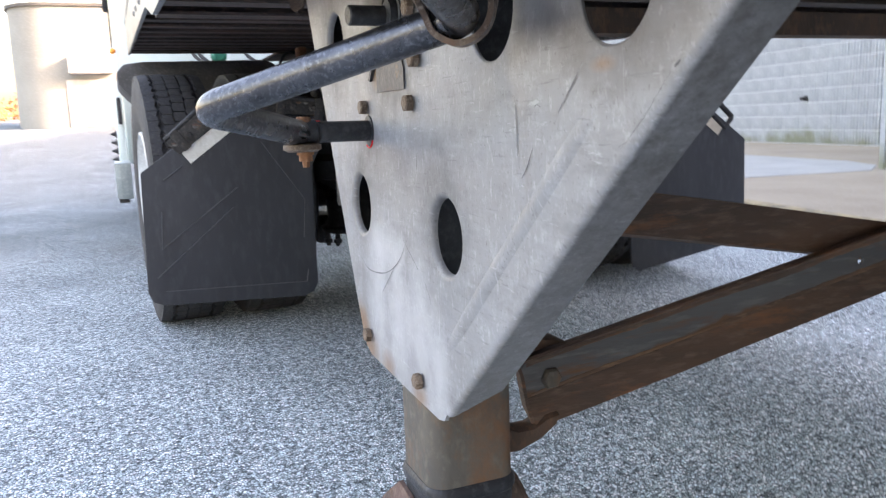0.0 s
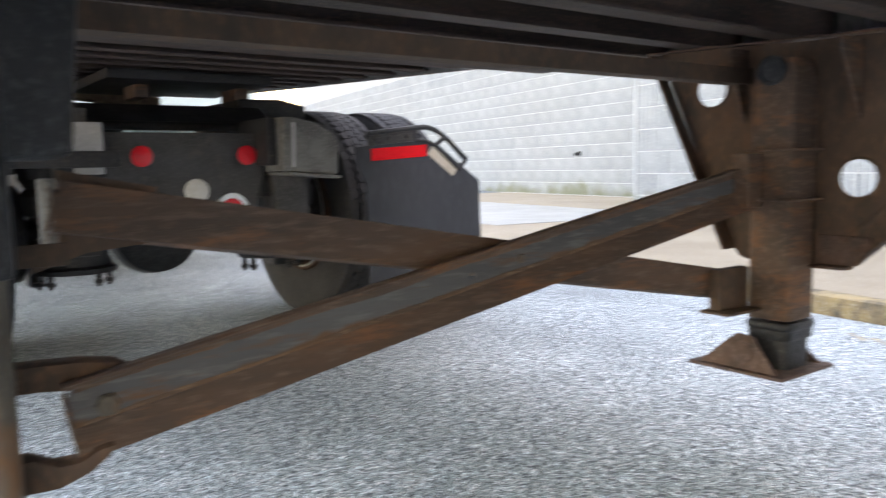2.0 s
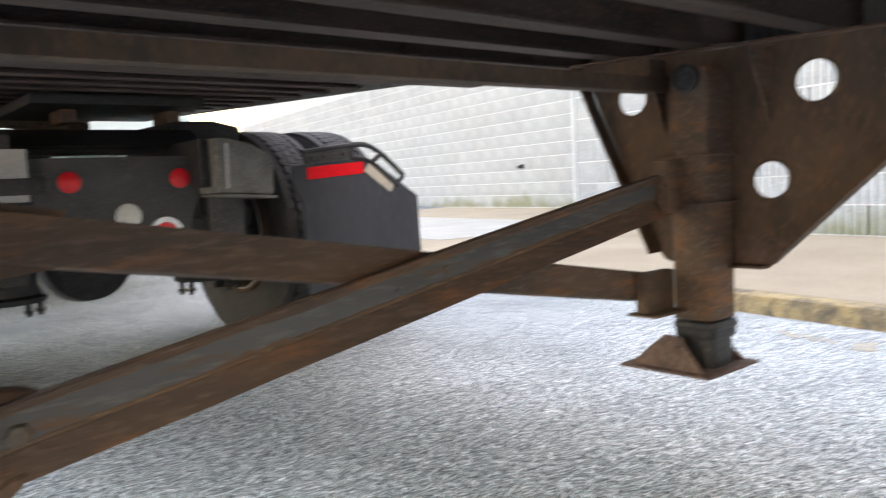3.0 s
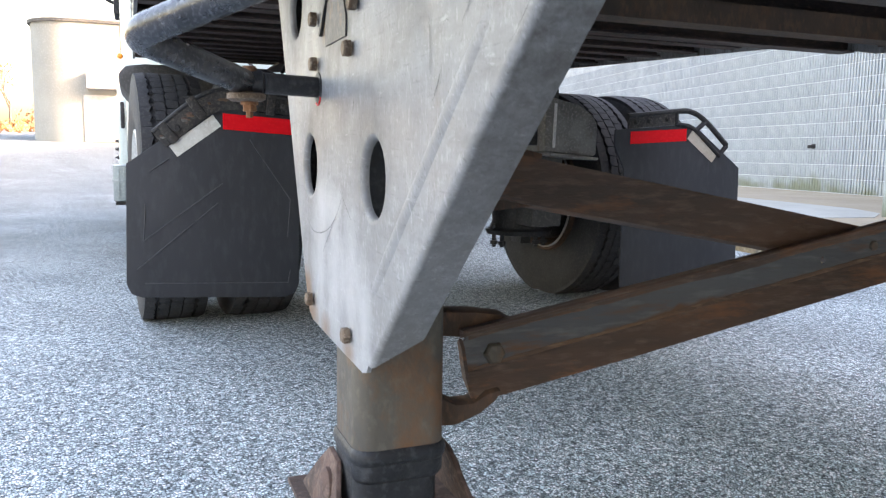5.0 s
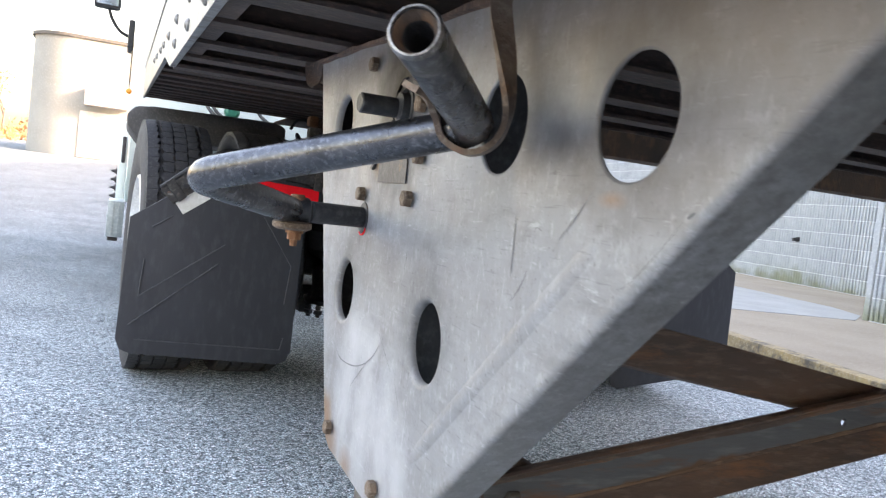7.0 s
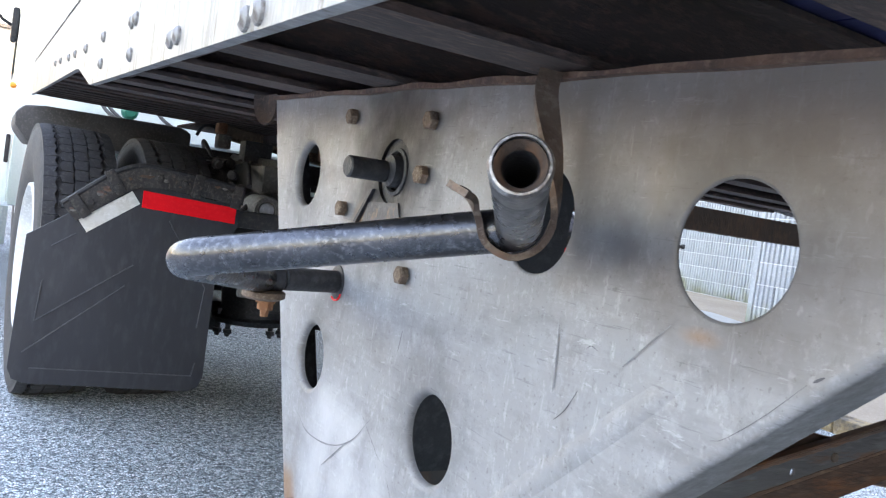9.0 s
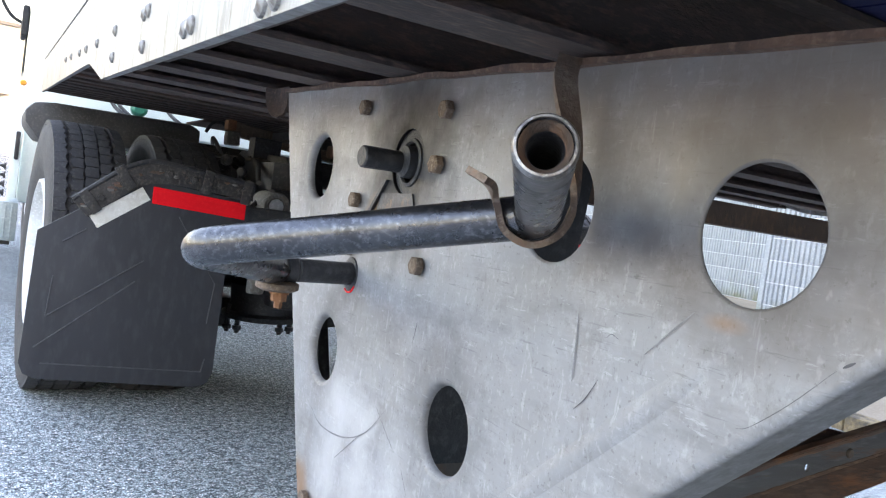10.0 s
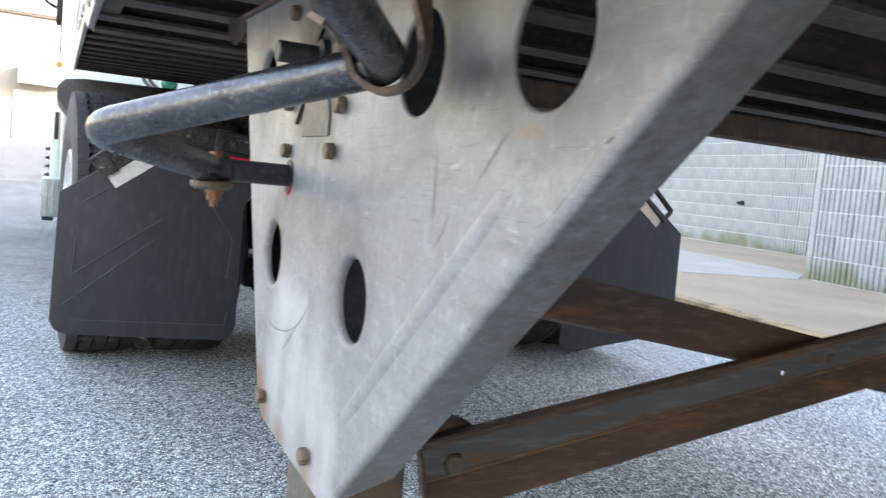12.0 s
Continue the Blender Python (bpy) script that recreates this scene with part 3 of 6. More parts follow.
def prism(bm, outline, axis, lo, hi, bevel=0.0):
    """An outline of pairs, pushed along an axis (0: x, pairs are y,z; 1: y, pairs are x,z; 2: z, pairs are x,y)."""
    def at(p, h):
        return [(h, p[0], p[1]), (p[0], h, p[1]), (p[0], p[1], h)][axis]
    a = [bm.verts.new(at(p, lo)) for p in outline]
    b = [bm.verts.new(at(p, hi)) for p in outline]
    fs = [bm.faces.new(a), bm.faces.new(b)]
    for k in range(len(a)):
        fs.append(bm.faces.new((a[k], a[(k + 1) % len(a)], b[(k + 1) % len(a)], b[k])))
    if bevel:
        es = list({e for f in fs for e in f.edges})
        bmesh.ops.bevel(bm, geom=es, offset=bevel, segments=2, affect="EDGES", profile=0.6)
    return bm


def nprism(outline, axis, lo, hi, bevel=0.0):
    return prism(bmesh.new(), outline, axis, lo, hi, bevel)


def hexbolt(bm, at, direction, r=0.013, h=0.010, washer=True):
    if washer:
        lathe(bm, at, direction, [(0, r * 1.35), (0.002, r * 1.35), (0.0025, r * 1.25)], 20)
    o = Vector(at) + Vector(direction).normalized() * 0.002
    lathe(bm, o, direction, [(0, r), (h * 0.8, r), (h, r * 0.82)], 6)
    return bm


def holed_plate(outline, holes, thick, seg=40):
    """A plate in the y,z plane, from x = 0 to x = thick, with round holes (y, z, r)."""
    bm = bmesh.new()
    loops = [outline] + [[(y + r * math.cos(2 * math.pi * k / seg), z + r * math.sin(2 * math.pi * k / seg)) for k in range(seg)] for y, z, r in holes]
    edges, rims = [], []
    for lp in loops:
        vs = [bm.verts.new((0, y, z)) for y, z in lp]
        rims.append(vs)
        edges += [bm.edges.new((vs[i], vs[(i + 1) % len(vs)])) for i in range(len(vs))]
    bmesh.ops.triangle_fill(bm, use_beauty=True, use_dissolve=False, edges=edges)
    faces = bm.faces[:]
    ret = bmesh.ops.extrude_face_region(bm, geom=faces)
    bmesh.ops.translate(bm, verts=[v for v in ret["geom"] if isinstance(v, bmesh.types.BMVert)], vec=(thick, 0, 0))
    return bm


# ---- ground, pavement, walls ----
def rise(y):
    """The yard climbs gently in the distance."""
    return 0.036 * max(0.0, y - 9) ** 2 / (max(0.0, y - 9) + 6)


def build_ground():
    bm = bmesh.new()
    xs = [-400, -150, -60, -30, -15, -8, -4, 0, 4, 8, 15, 30, 60, 150, 400]
    ys = [-300, -100, -40, -20, -10, -5, 0, 5, 8, 10, 12, 15, 18, 22, 27, 33, 40, 50, 65, 90, 140, 300, 700]
    g = [[bm.verts.new((x, y, min(rise(y), 3.5))) for x in xs] for y in ys]
    for a, b in zip(g, g[1:]):
        for k in range(len(xs) - 1):
            bm.faces.new((a[k], a[k + 1], b[k + 1], b[k]))
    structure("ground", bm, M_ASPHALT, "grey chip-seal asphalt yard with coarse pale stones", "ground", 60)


build_ground()
LEANED = math.atan(0.17)  # the building stands turned by this against the trailer


def along(x0, y0):
    """Building axes at a place: local y runs along the wall, local x away from the yard."""
    return pose(x0, y0, 0, 0, 0, -math.degrees(LEANED))


KERB_M = along(3.66, 0.0)


def build_pavement():
    top = 0.10
    bm = nbox((0.16, -14, -0.15), (12.5, 26, top - 0.004), 0, KERB_M)
    pav = structure("pavement", bm, M_CONC, "tan stained concrete pavement beside the yard", "pavement")
    bm = nprism([(1.1, 6.15), (3.0, 6.15), (3.6, 6.75), (3.9, 7.6), (3.9, 25.5), (1.1, 25.5)], 2, top - 0.05, top + 0.003)
    bmesh.ops.transform(bm, matrix=KERB_M, verts=bm.verts)
    structure("pavement_apron", bm, M_APRON, "pale damp concrete strip in front of the wall", "pavement")
    for k in range(14):
        bm = bmesh.new()
        y0 = -10 + 2.4 * k
        box(bm, (0, y0 + 0.004, -0.12), (0.155, y0 + 2.396, top), 0.018)
        for v in bm.verts:
            v.co.x += 0.008 * noise.noise(v.co * 3.1)
        bmesh.ops.transform(bm, matrix=KERB_M, verts=bm.verts)
        part("kerb_stone", bm, M_KERB, pav)


build_pavement()


def build_paint_marks():
    for cx, cy, w, l, turn in ((3.45, 0.68, 0.035, 0.16, 50), (3.43, 0.57, 0.035, 0.15, 50), (3.41, 0.48, 0.03, 0.13, 50), (3.38, 0.32, 0.09, 0.16, 20)):
        bm = bmesh.new()
        n = 9
        m = pose(cx, cy, 0.0035, 0, 0, turn)
        lo = [bm.verts.new(m @ Vector((-l / 2 + l * k / n, -w / 2 - 0.01 * noise.noise(Vector((k, cx * 9, 0))), 0))) for k in range(n + 1)]
        hi = [bm.verts.new(m @ Vector((-l / 2 + l * k / n, w / 2 + 0.01 * noise.noise(Vector((k, cy * 9, 4))), 0))) for k in range(n + 1)]
        for k in range(n):
            bm.faces.new((lo[k], lo[k + 1], hi[k + 1], hi[k]))
        structure("road_marking", bm, M_PAINT, "faded yellow paint mark on the asphalt", "road marking")


build_paint_marks()


COURSE, BLOCK_L, RIBS = 0.275, 0.55, 7   # one course, one block's length, its ribs


def block_mesh(ribs=RIBS, D=0.09):
    """A fluted block: vertical ribs on the face that looks to -x."""
    bm = bmesh.new()
    p = BLOCK_L / RIBS
    L, H = ribs * p, COURSE - 0.012
    prof = []
    for k in range(ribs):
        y = k * p
        prof += [(-0.005, y + 0.015), (-0.026, y + 0.020), (-0.028, y + 0.025), (-0.028, y + p - 0.025), (-0.026, y + p - 0.020), (-0.005, y + p - 0.015)]
    lo = [bm.verts.new((x, y, 0)) for x, y in prof]
    hi = [bm.verts.new((x, y, H)) for x, y in prof]
    for k in range(len(prof) - 1):
        bm.faces.new((lo[k], lo[k + 1], hi[k + 1], hi[k]))
    bl = [bm.verts.new((D, y, z)) for y in (0, L) for z in (0, H)]
    bm.faces.new(hi + [bl[3], bl[1]])
    bm.faces.new(lo + [bl[2], bl[0]])
    bm.faces.new((lo[0], hi[0], bl[1], bl[0]))
    bm.faces.new((lo[-1], hi[-1], bl[3], bl[2]))
    return finish("block", bm, M_BLOCK)


BLOCK = block_mesh()
START, END = block_mesh(3), block_mesh(4)


def build_wall(name, m, length, top, courses, first, last, label):
    """A thick wall whose lower courses are single fluted blocks; local y along the wall, face at local x = 0."""
    h = 0.1 + courses * COURSE
    bm = bmesh.new()
    box(bm, (0.020, 0, -0.2), (0.4, length, h), 0)
    box(bm, (-0.012, 0, h + 0.004), (0.4, length, top), 0)
    bmesh.ops.transform(bm, matrix=m, verts=bm.verts)
    wall = structure(name, bm, M_BLOCK, label, "wall")
    mortar = bmesh.new()
    for c in range(courses):
        z = 0.1 + COURSE * c
        mv = [mortar.verts.new(m @ Vector((x, y, zz))) for x in (-0.0150, 0.019) for y in (0, length) for zz in (z - 0.0055, z + 0.0055)]
        for f in ((0, 1, 3, 2), (0, 2, 6, 4), (1, 5, 7, 3)):
            mortar.faces.new([mv[k] for k in f])
    ob = new("mortar", finish("mortar", mortar, M_JOINT))
    ob.parent = wall
    ob["kind"] = "stuff"
    rest = bmesh.new()

    def lay(mesh, mm):
        first_new = len(rest.verts)
        rest.from_mesh(mesh)
        rest.verts.ensure_lookup_table()
        bmesh.ops.transform(rest, matrix=mm, verts=rest.verts[first_new:])

    for c in range(courses):
        z = 0.1 + COURSE * c + 0.006
        off = BLOCK_L * 3 / RIBS if c % 2 else 0.0
        if c % 2:
            lay(START, m @ Matrix.Translation((0, 0, z)))
            lay(END, m @ Matrix.Translation((0, length - BLOCK_L * 4 / RIBS, z)))
        k = 0
        while off + BLOCK_L * (k + 1) <= length + 1e-6:
            y = off + BLOCK_L * k
            mm = m @ Matrix.Translation((random.uniform(-0.0015, 0.0015), y, z))
            if first <= y < last and c < 11:
                ob = new("block", BLOCK)
                ob.parent = wall
                ob.matrix_basis = mm
            else:
                lay(BLOCK, mm)
            k += 1
    if len(rest.verts):
        ob = new("block_field", finish("block_field", rest, M_BLOCK))
        ob.parent = wall
        ob["kind"] = "stuff"
    else:
        rest.free()
    return wall

# ---- flatbed trailer ----
SLOPE = 0.040
XC = 0.9225       # middle of the trailer
XR = 1.845        # outer face of the far gusset


def under(y):
    """Height of the cross-members' lower flanges."""
    return 1.056 + SLOPE * y


RAIL_X = -0.212
trailer = thing("flatbed_trailer", (XC, 0, under(0)), "flatbed semi-trailer with worn white side rails and dark rusty cross-members", "trailer")


def rail_outline():
    top = 0.46
    return [(-4.4, under(-4.4) - 0.02), (1.04, under(1.04) + 0.004), (1.33, 1.160), (1.42, 1.168), (4.2, 1.292), (4.2, 1.292 + 0.30), (-4.4, under(-4.4) + top)]


def build_trailer():
    bm = nprism(rail_outline(), 0, RAIL_X, RAIL_X + 0.012, 0.0015)
    left = part("side_rail", bm, M_RAIL, trailer, "scuffed white aluminium side rail with bolt heads")
    bm = nprism(rail_outline(), 0, 2 * XC - RAIL_X - 0.012, 2 * XC - RAIL_X, 0.0015)
    part("side_rail", bm, M_RAIL, trailer, "scuffed white aluminium side rail")
    # seam strip along the rail
    bm = bmesh.new()
    prism(bm, [(-4.4, under(-4.4) + 0.205), (4.2, under(4.2) + 0.245), (4.2, under(4.2) + 0.255), (-4.4, under(-4.4) + 0.217)], 0, RAIL_X - 0.004, RAIL_X - 0.0005)
    part("seam_strip", bm, M_RAIL, left)
    bolt = finish("rail_bolt", lathe(bmesh.new(), (0.001, 0, 0), (-1, 0, 0), [(0, 0.0105), (0.004, 0.010), (0.008, 0.005)], 10), M_RAIL, 40)
    spots = [(y, z) for y, z in ((0.86, 1.173), (0.86, 1.125), (0.498, 1.101), (1.185, 1.19), (1.46, 1.209), (1.66, 1.222), (1.99, 1.248), (2.24, 1.265))]
    for y, z in ((0.498, 1.149), (0.183, 1.084), (-0.111, 1.062), (-0.42, 1.102), (-0.42, 1.05)):
        spots += [(y - 0.017, z), (y + 0.017, z)]
    for y, z in spots:
        ob = new("rail_bolt", bolt)
        ob.parent = left
        ob.matrix_basis = pose(RAIL_X, y, z)
    # inner lower lip of the rail
    for x0, x1 in ((RAIL_X + 0.012, RAIL_X + 0.05), (2 * XC - RAIL_X - 0.05, 2 * XC - RAIL_X - 0.012)):
        bm = nprism([(-4.4, under(-4.4) + 0.02), (1.0, under(1.0) + 0.02), (1.0, under(1.0) + 0.028), (-4.4, under(-4.4) + 0.028)], 0, x0, x1)
        part("rail_lip", bm, M_UNDER, trailer)
    # cross-members: I-beams
    ys = [-4.1, -3.8, -3.5, -3.2, -2.9, -2.6, -2.3, -2.0, -1.7, -1.4, -1.1, -0.8, -0.5, -0.2, 0.10, 0.36, 0.62, 0.88, 1.15, 1.42, 1.68, 1.94, 2.2, 2.46, 2.72, 2.98, 3.24, 3.5, 3.76, 4.02]
    w = 0.032
    for y in ys:
        z = under(y) + (0.085 if y > 1.2 else 0.012)
        if y > 1.2:
            z = 1.166 + 0.0448 * (y - 1.39) + 0.012
        h = 0.10
        sec = [(-w, 0), (w, 0), (w, 0.007), (0.003, 0.010), (0.003, h - 0.01), (w, h - 0.007), (w, h), (-w, h), (-w, h - 0.007), (-0.003, h - 0.01), (-0.003, 0.010), (-w, 0.007)]
        bm = bmesh.new()
        prism(bm, [(y + a, z + b) for a, b in sec], 0, RAIL_X + 0.014, 2 * XC - RAIL_X - 0.014)
        part("cross_member", bm, M_UNDER, trailer)
    # deck boards above
    n = 14
    x0, x1 = RAIL_X + 0.013, 2 * XC - RAIL_X - 0.013
    for k in range(n):
        a, b = x0 + (x1 - x0) * k / n + 0.002, x0 + (x1 - x0) * (k + 1) / n - 0.002
        bm = bmesh.new()
        prism(bm, [(-4.4, under(-4.4) + 0.116), (1.2, under(1.2) + 0.116), (1.3, 1.282), (4.2, 1.412), (4.2, 1.45), (-4.4, under(-4.4) + 0.15)], 0, a, b)
        part("deck_board", bm, M_DECK, trailer)
    # front and rear closing members
    part("front_beam", nbox((x0, 4.16, 1.30), (x1, 4.20, 1.58), 0.004), M_UNDER, trailer)
    # low transverse angle between the legs
    bm = bmesh.new()
    prism(bm, [(0.195, 0.972), (0.245, 0.972), (0.245, 0.978), (0.202, 0.978), (0.202, 1.010), (0.195, 1.010)], 0, 0.012, XR - 0.012)
    part("tie_beam", bm, M_RUST, trailer, "rust-brown angle beam")
    # bolster over the coupling, on rusty brackets
    part("bolster", nbox((0.86, 2.62, 1.188), (1.62, 3.40, 1.232), 0.006), M_BLACK, trailer, "black bolster plate over the coupling")
    for x in (1.02, 1.50):
        part("bolster_bracket", nbox((x, 2.80, 1.125), (x + 0.07, 3.0, 1.187), 0.012), M_STREAK, trailer, "rust-brown bracket")
    # king-pin plate
    part("coupler_plate", nbox((0.55, 3.62, 1.245), (1.5, 4.1, 1.258), 0.003), M_UNDER, trailer)


build_trailer()

# ---- landing gear ----
gear = thing("landing_gear", (XC, 0.07, 0.27), "pair of trailer landing legs with perforated gusset plates and crossed braces", "landing gear")
HOLES = [(0.337, 0.969, 0.0437), (0.242, 0.737, 0.0425), (-0.069, 0.728, 0.0435), (-0.191, 0.945, 0.0452), (-0.379, 0.940, 0.0442)]
HOLES_FAR = [(0.313, 0.968, 0.044), (0.202, 0.745, 0.041), (-0.076, 0.735, 0.043), (-0.183, 0.955, 0.046), (-0.378, 0.950, 0.047)]
BACK_NEAR = ((-0.057, 0.524), (-0.624, 1.04))   # lower and upper end of the fold
BACK_FAR = ((-0.074, 0.533), (-0.627, 1.036))


def gusset_outline(far):
    if far:
        return [(-0.627, 1.036), (-0.44, 1.041), (-0.35, 1.044), (-0.25, 1.049), (0.0, 1.058), (0.3, 1.074), (0.487, 1.084), (0.45, 1.0), (0.36, 0.806),
                (0.27, 0.612), (0.24, 0.552), (0.226, 0.534), (0.205, 0.526), (0.07, 0.521), (-0.05, 0.518), (-0.066, 0.522), (-0.074, 0.533)]
    return [(-0.624, 1.04), (-0.432, 1.045), (-0.34, 1.048), (-0.237, 1.053), (0.019, 1.063), (0.327, 1.079), (0.519, 1.089), (0.481, 1.003), (0.389, 0.804),
            (0.296, 0.605), (0.266, 0.544), (0.251, 0.525), (0.23, 0.517), (0.091, 0.512), (-0.032, 0.509), (-0.048, 0.513), (-0.057, 0.524)]


def build_gusset(far):
    def put(bm):
        if far:
            for v in bm.verts:
                v.co.x = XR - v.co.x
        return bm

    def seat(bm):
        """Things on the plate itself, whose outer face lies at x = 0 here."""
        if far:
            return put(bm)
        for v in bm.verts:
            v.co.x += PLATE_X
        return bm
    BACK_LOW, BACK_TOP = BACK_FAR if far else BACK_NEAR
    mat = M_RUST if far else M_GALV
    lab = "rust-brown gusset plate with round holes" if far else "weathered galvanised gusset plate with round flared holes"
    shaft = [(0.074, 0.9775, 0.036)]
    holes = HOLES_FAR if far else [(y, z, r - 0.002) for y, z, r in HOLES]
    rolled = {k: 0.007 for k in range(5)} if far else {0: 0.007, 1: 0.007, 2: 0.007, 3: 0.002, 4: 0.002}
    bm = holed_plate(gusset_outline(far), [(y, z, r + rolled[k]) for k, (y, z, r) in enumerate(holes)] + ([] if far else shaft), 0.005)
    # the holes' rims are rolled inwards
    arc = [math.pi / 2 * k / 6 for k in range(7)]
    for i, (y, z, r) in enumerate(holes):
        flare = rolled[i]
        if flare < 0.003:
            lathe(bm, (0, y, z), (1, 0, 0), [(0, r + flare), (0.0006, r + 0.0006), (0.0014, r), (0.0020, r), (0.0020, r + flare)], 56, False)
            continue
        prof = [(flare * (1 - math.cos(t)), r + flare * (1 - math.sin(t))) for t in arc]
        prof += [(flare + 0.002, r), (flare + 0.002, r + 0.004)] + [(0.005 + (flare - 0.003) * (1 - math.cos(t)), r + 0.004 + (flare - 0.004) * (1 - math.sin(t))) for t in arc[::-1]]
        lathe(bm, (0, y, z), (1, 0, 0), prof, 40, False)
    # bent flange along the sloping rear edge, with a rounded bend
    a, b = Vector((0, *BACK_LOW)), Vector((0, *BACK_TOP))
    d = (b - a).normalized()
    out = Vector((0, d.z, -d.y))
    if out.y > 0:
        out = -out
    R, W = 0.0065, 0.046
    sec = [(0.0, 0.0)] + [(R - R * math.cos(t * math.pi / 12), R * math.sin(t * math.pi / 12)) for t in range(1, 7)] + [(W, R), (W, R - 0.005), (R, R - 0.005)]
    sec += [(R - (R - 0.005) * math.cos(t * math.pi / 12), (R - 0.005) * math.sin(t * math.pi / 12)) for t in range(5, 0, -1)] + [(0.005, 0.0)]
    ends = []
    n = 12
    for i in range(n + 1):
        q = a + (b - a) * (i / n)
        wob = 0.0012 * noise.noise(q * 11)
        cut = 0.062 if i == 0 else 0.0
        ends.append([bm.verts.new(q + Vector((x, 0, 0)) + d * (cut * x / W) + out * (e + (wob if e > 0.01 else 0))) for x, e in sec])
    for p, q in zip(ends, ends[1:]):
        for k in range(len(sec)):
            bm.faces.new((p[k], p[(k + 1) % len(sec)], q[(k + 1) % len(sec)], q[k]))
    bm.faces.new(ends[0])
    bm.faces.new(ends[-1])
    bmesh.ops.remove_doubles(bm, verts=bm.verts, dist=1e-5)
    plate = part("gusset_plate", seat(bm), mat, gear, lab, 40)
    # narrow flange on the sloping front edge
    top, low = gusset_outline(far)[6], gusset_outline(far)[10]
    deep = 0.050 if far else 0.052
    bm = nprism([(top[0], top[1] - 0.008), low, (low[0] + 0.007, low[1] - 0.003), (top[0] + 0.007, top[1] - 0.011)], 0, 0.0055, deep)
    part("front_flange", seat(bm), M_RUST if far else M_GREASE, plate, "dark folded edge")
    # pressed crease parallel to the fold: a rounded rib with run-out ends
    r0, r1 = Vector((0, -0.066, 0.602)), Vector((0, -0.356, 0.857))
    bm = bmesh.new()
    n, wide, high = 16, 0.010, -0.0032 if not far else 0.0085
    rows = []
    for i in range(n + 1):
        t = i / n
        k = min(1.0, 6 * t, 6 * (1 - t)) ** 0.5
        row = []
        for e in (-1, -0.6, -0.25, 0, 0.25, 0.6, 1):
            bulge = math.cos(e * math.pi / 2) ** 0.8
            row.append(bm.verts.new(r0.lerp(r1, t) + out * (e * wide * (0.6 + 0.4 * k)) + Vector(((0.0002 if not far else 0.0048) + (high - (0 if not far else 0.005)) * bulge * k, 0, 0))))
        rows.append(row)
    for p, q in zip(rows, rows[1:]):
        for k in range(6):
            bm.faces.new((p[k], p[k + 1], q[k + 1], q[k]))
    part("pressed_crease", seat(bm), mat, plate, smooth=50)
    bolts = [(0.192, 1.041), (-0.006, 1.029), (-0.0, 0.975), (-0.011, 0.919), (0.189, 0.93), (0.012, 0.872), (0.189, 0.872), (0.019, 0.541), (0.225, 0.548)]
    for y, z in bolts:
        bm = hexbolt(bmesh.new(), (-0.0005, y, z), (-1, 0, 0), 0.0100, 0.009, False)
        part("bolt", seat(bm), M_BOLT, plate, smooth=20)
    # rusty edge strip between plate and cross-members
    bm = bmesh.new()
    pts = []
    for i in range(40):
        y = -0.62 + i * 1.13 / 39
        pts.append((y, 1.0640 + SLOPE * y - 0.003 + 0.0035 * noise.noise(Vector((y * 9, 1, 0)))))
    prism(bm, pts + [(y, 1.0660 + SLOPE * y + 0.0045 * noise.noise(Vector((y * 14, 5, 0)))) for y, z in pts[::-1]], 0, -0.008, 0.03)
    part("weld_strip", seat(bm), M_FLAKE, plate, "flaking rusty weld strip")
    # leg: rounded square tube, sleeve, inner leg
    def tube(x0, x1, y0, y1, rings, r):
        """A square tube with round corners: rings of (height, how much wider), from below."""
        bm = bmesh.new()
        loops = []
        for z, grow in rings:
            loop = []
            for cx, cy, t0 in ((x1, y1, 0), (x0, y1, 90), (x0, y0, 180), (x1, y0, 270)):
                sx, sy = (1 if cx == x1 else -1), (1 if cy == y1 else -1)
                ox, oy = cx - sx * r, cy - sy * r
                for k in range(6):
                    t = radians(t0 + 18 * k)
                    loop.append(bm.verts.new((ox + (r + grow) * math.cos(t), oy + (r + grow) * math.sin(t), z + 0.0006 * noise.noise(Vector((cx * 40 + k, cy * 40, z * 30))))))
            loops.append(loop)
        for p, q in zip(loops, loops[1:]):
            for k in range(len(p)):
                bm.faces.new((p[k], p[(k + 1) % len(p)], q[(k + 1) % len(p)], q[k]))
        bm.faces.new(loops[0])
        bm.faces.new(loops[-1])
        return bm
    if far:
        rings = [(0.402, 0), (0.95, 0), (0.985, -0.004), (1.005, -0.012), (1.013, -0.016)]
        leg = part("leg", put(tube(0.013, 0.133, 0.014, 0.122, rings, 0.018)), M_STREAK, gear, "square steel landing leg with rust streaks")
    else:
        leg = part("leg", put(tube(0.0135, 0.131, 0.012, 0.132, [(0.388, 0), (1.05, 0)], 0.024)), M_LEG, gear, "square steel landing leg with rust streaks")
        part("head_cover", put(nbox((0.0165, 0.009, 0.66), (0.139, 0.137, 1.045), 0.016)), M_GREASE, leg)
    # sleeve with a rolled bead at its upper edge
    bead = [(0.352, -0.004), (0.358, 0.0005), (0.376, 0.0010), (0.380, 0.0042), (0.386, 0.0052), (0.392, 0.0040), (0.396, 0.0008)]
    part("leg_collar", put(tube(0.0135 if not far else 0.013, 0.131, 0.012, 0.132 if not far else 0.122, bead, 0.024 if not far else 0.018)), M_GREASE, leg, "black greasy sleeve with a rolled bead")
    part("inner_leg", put(tube(0.014, 0.126, 0.020, 0.124 if not far else 0.116, [(0.268, 0), (0.368, 0)], 0.024)), M_GREASE, leg, "greasy black inner leg")
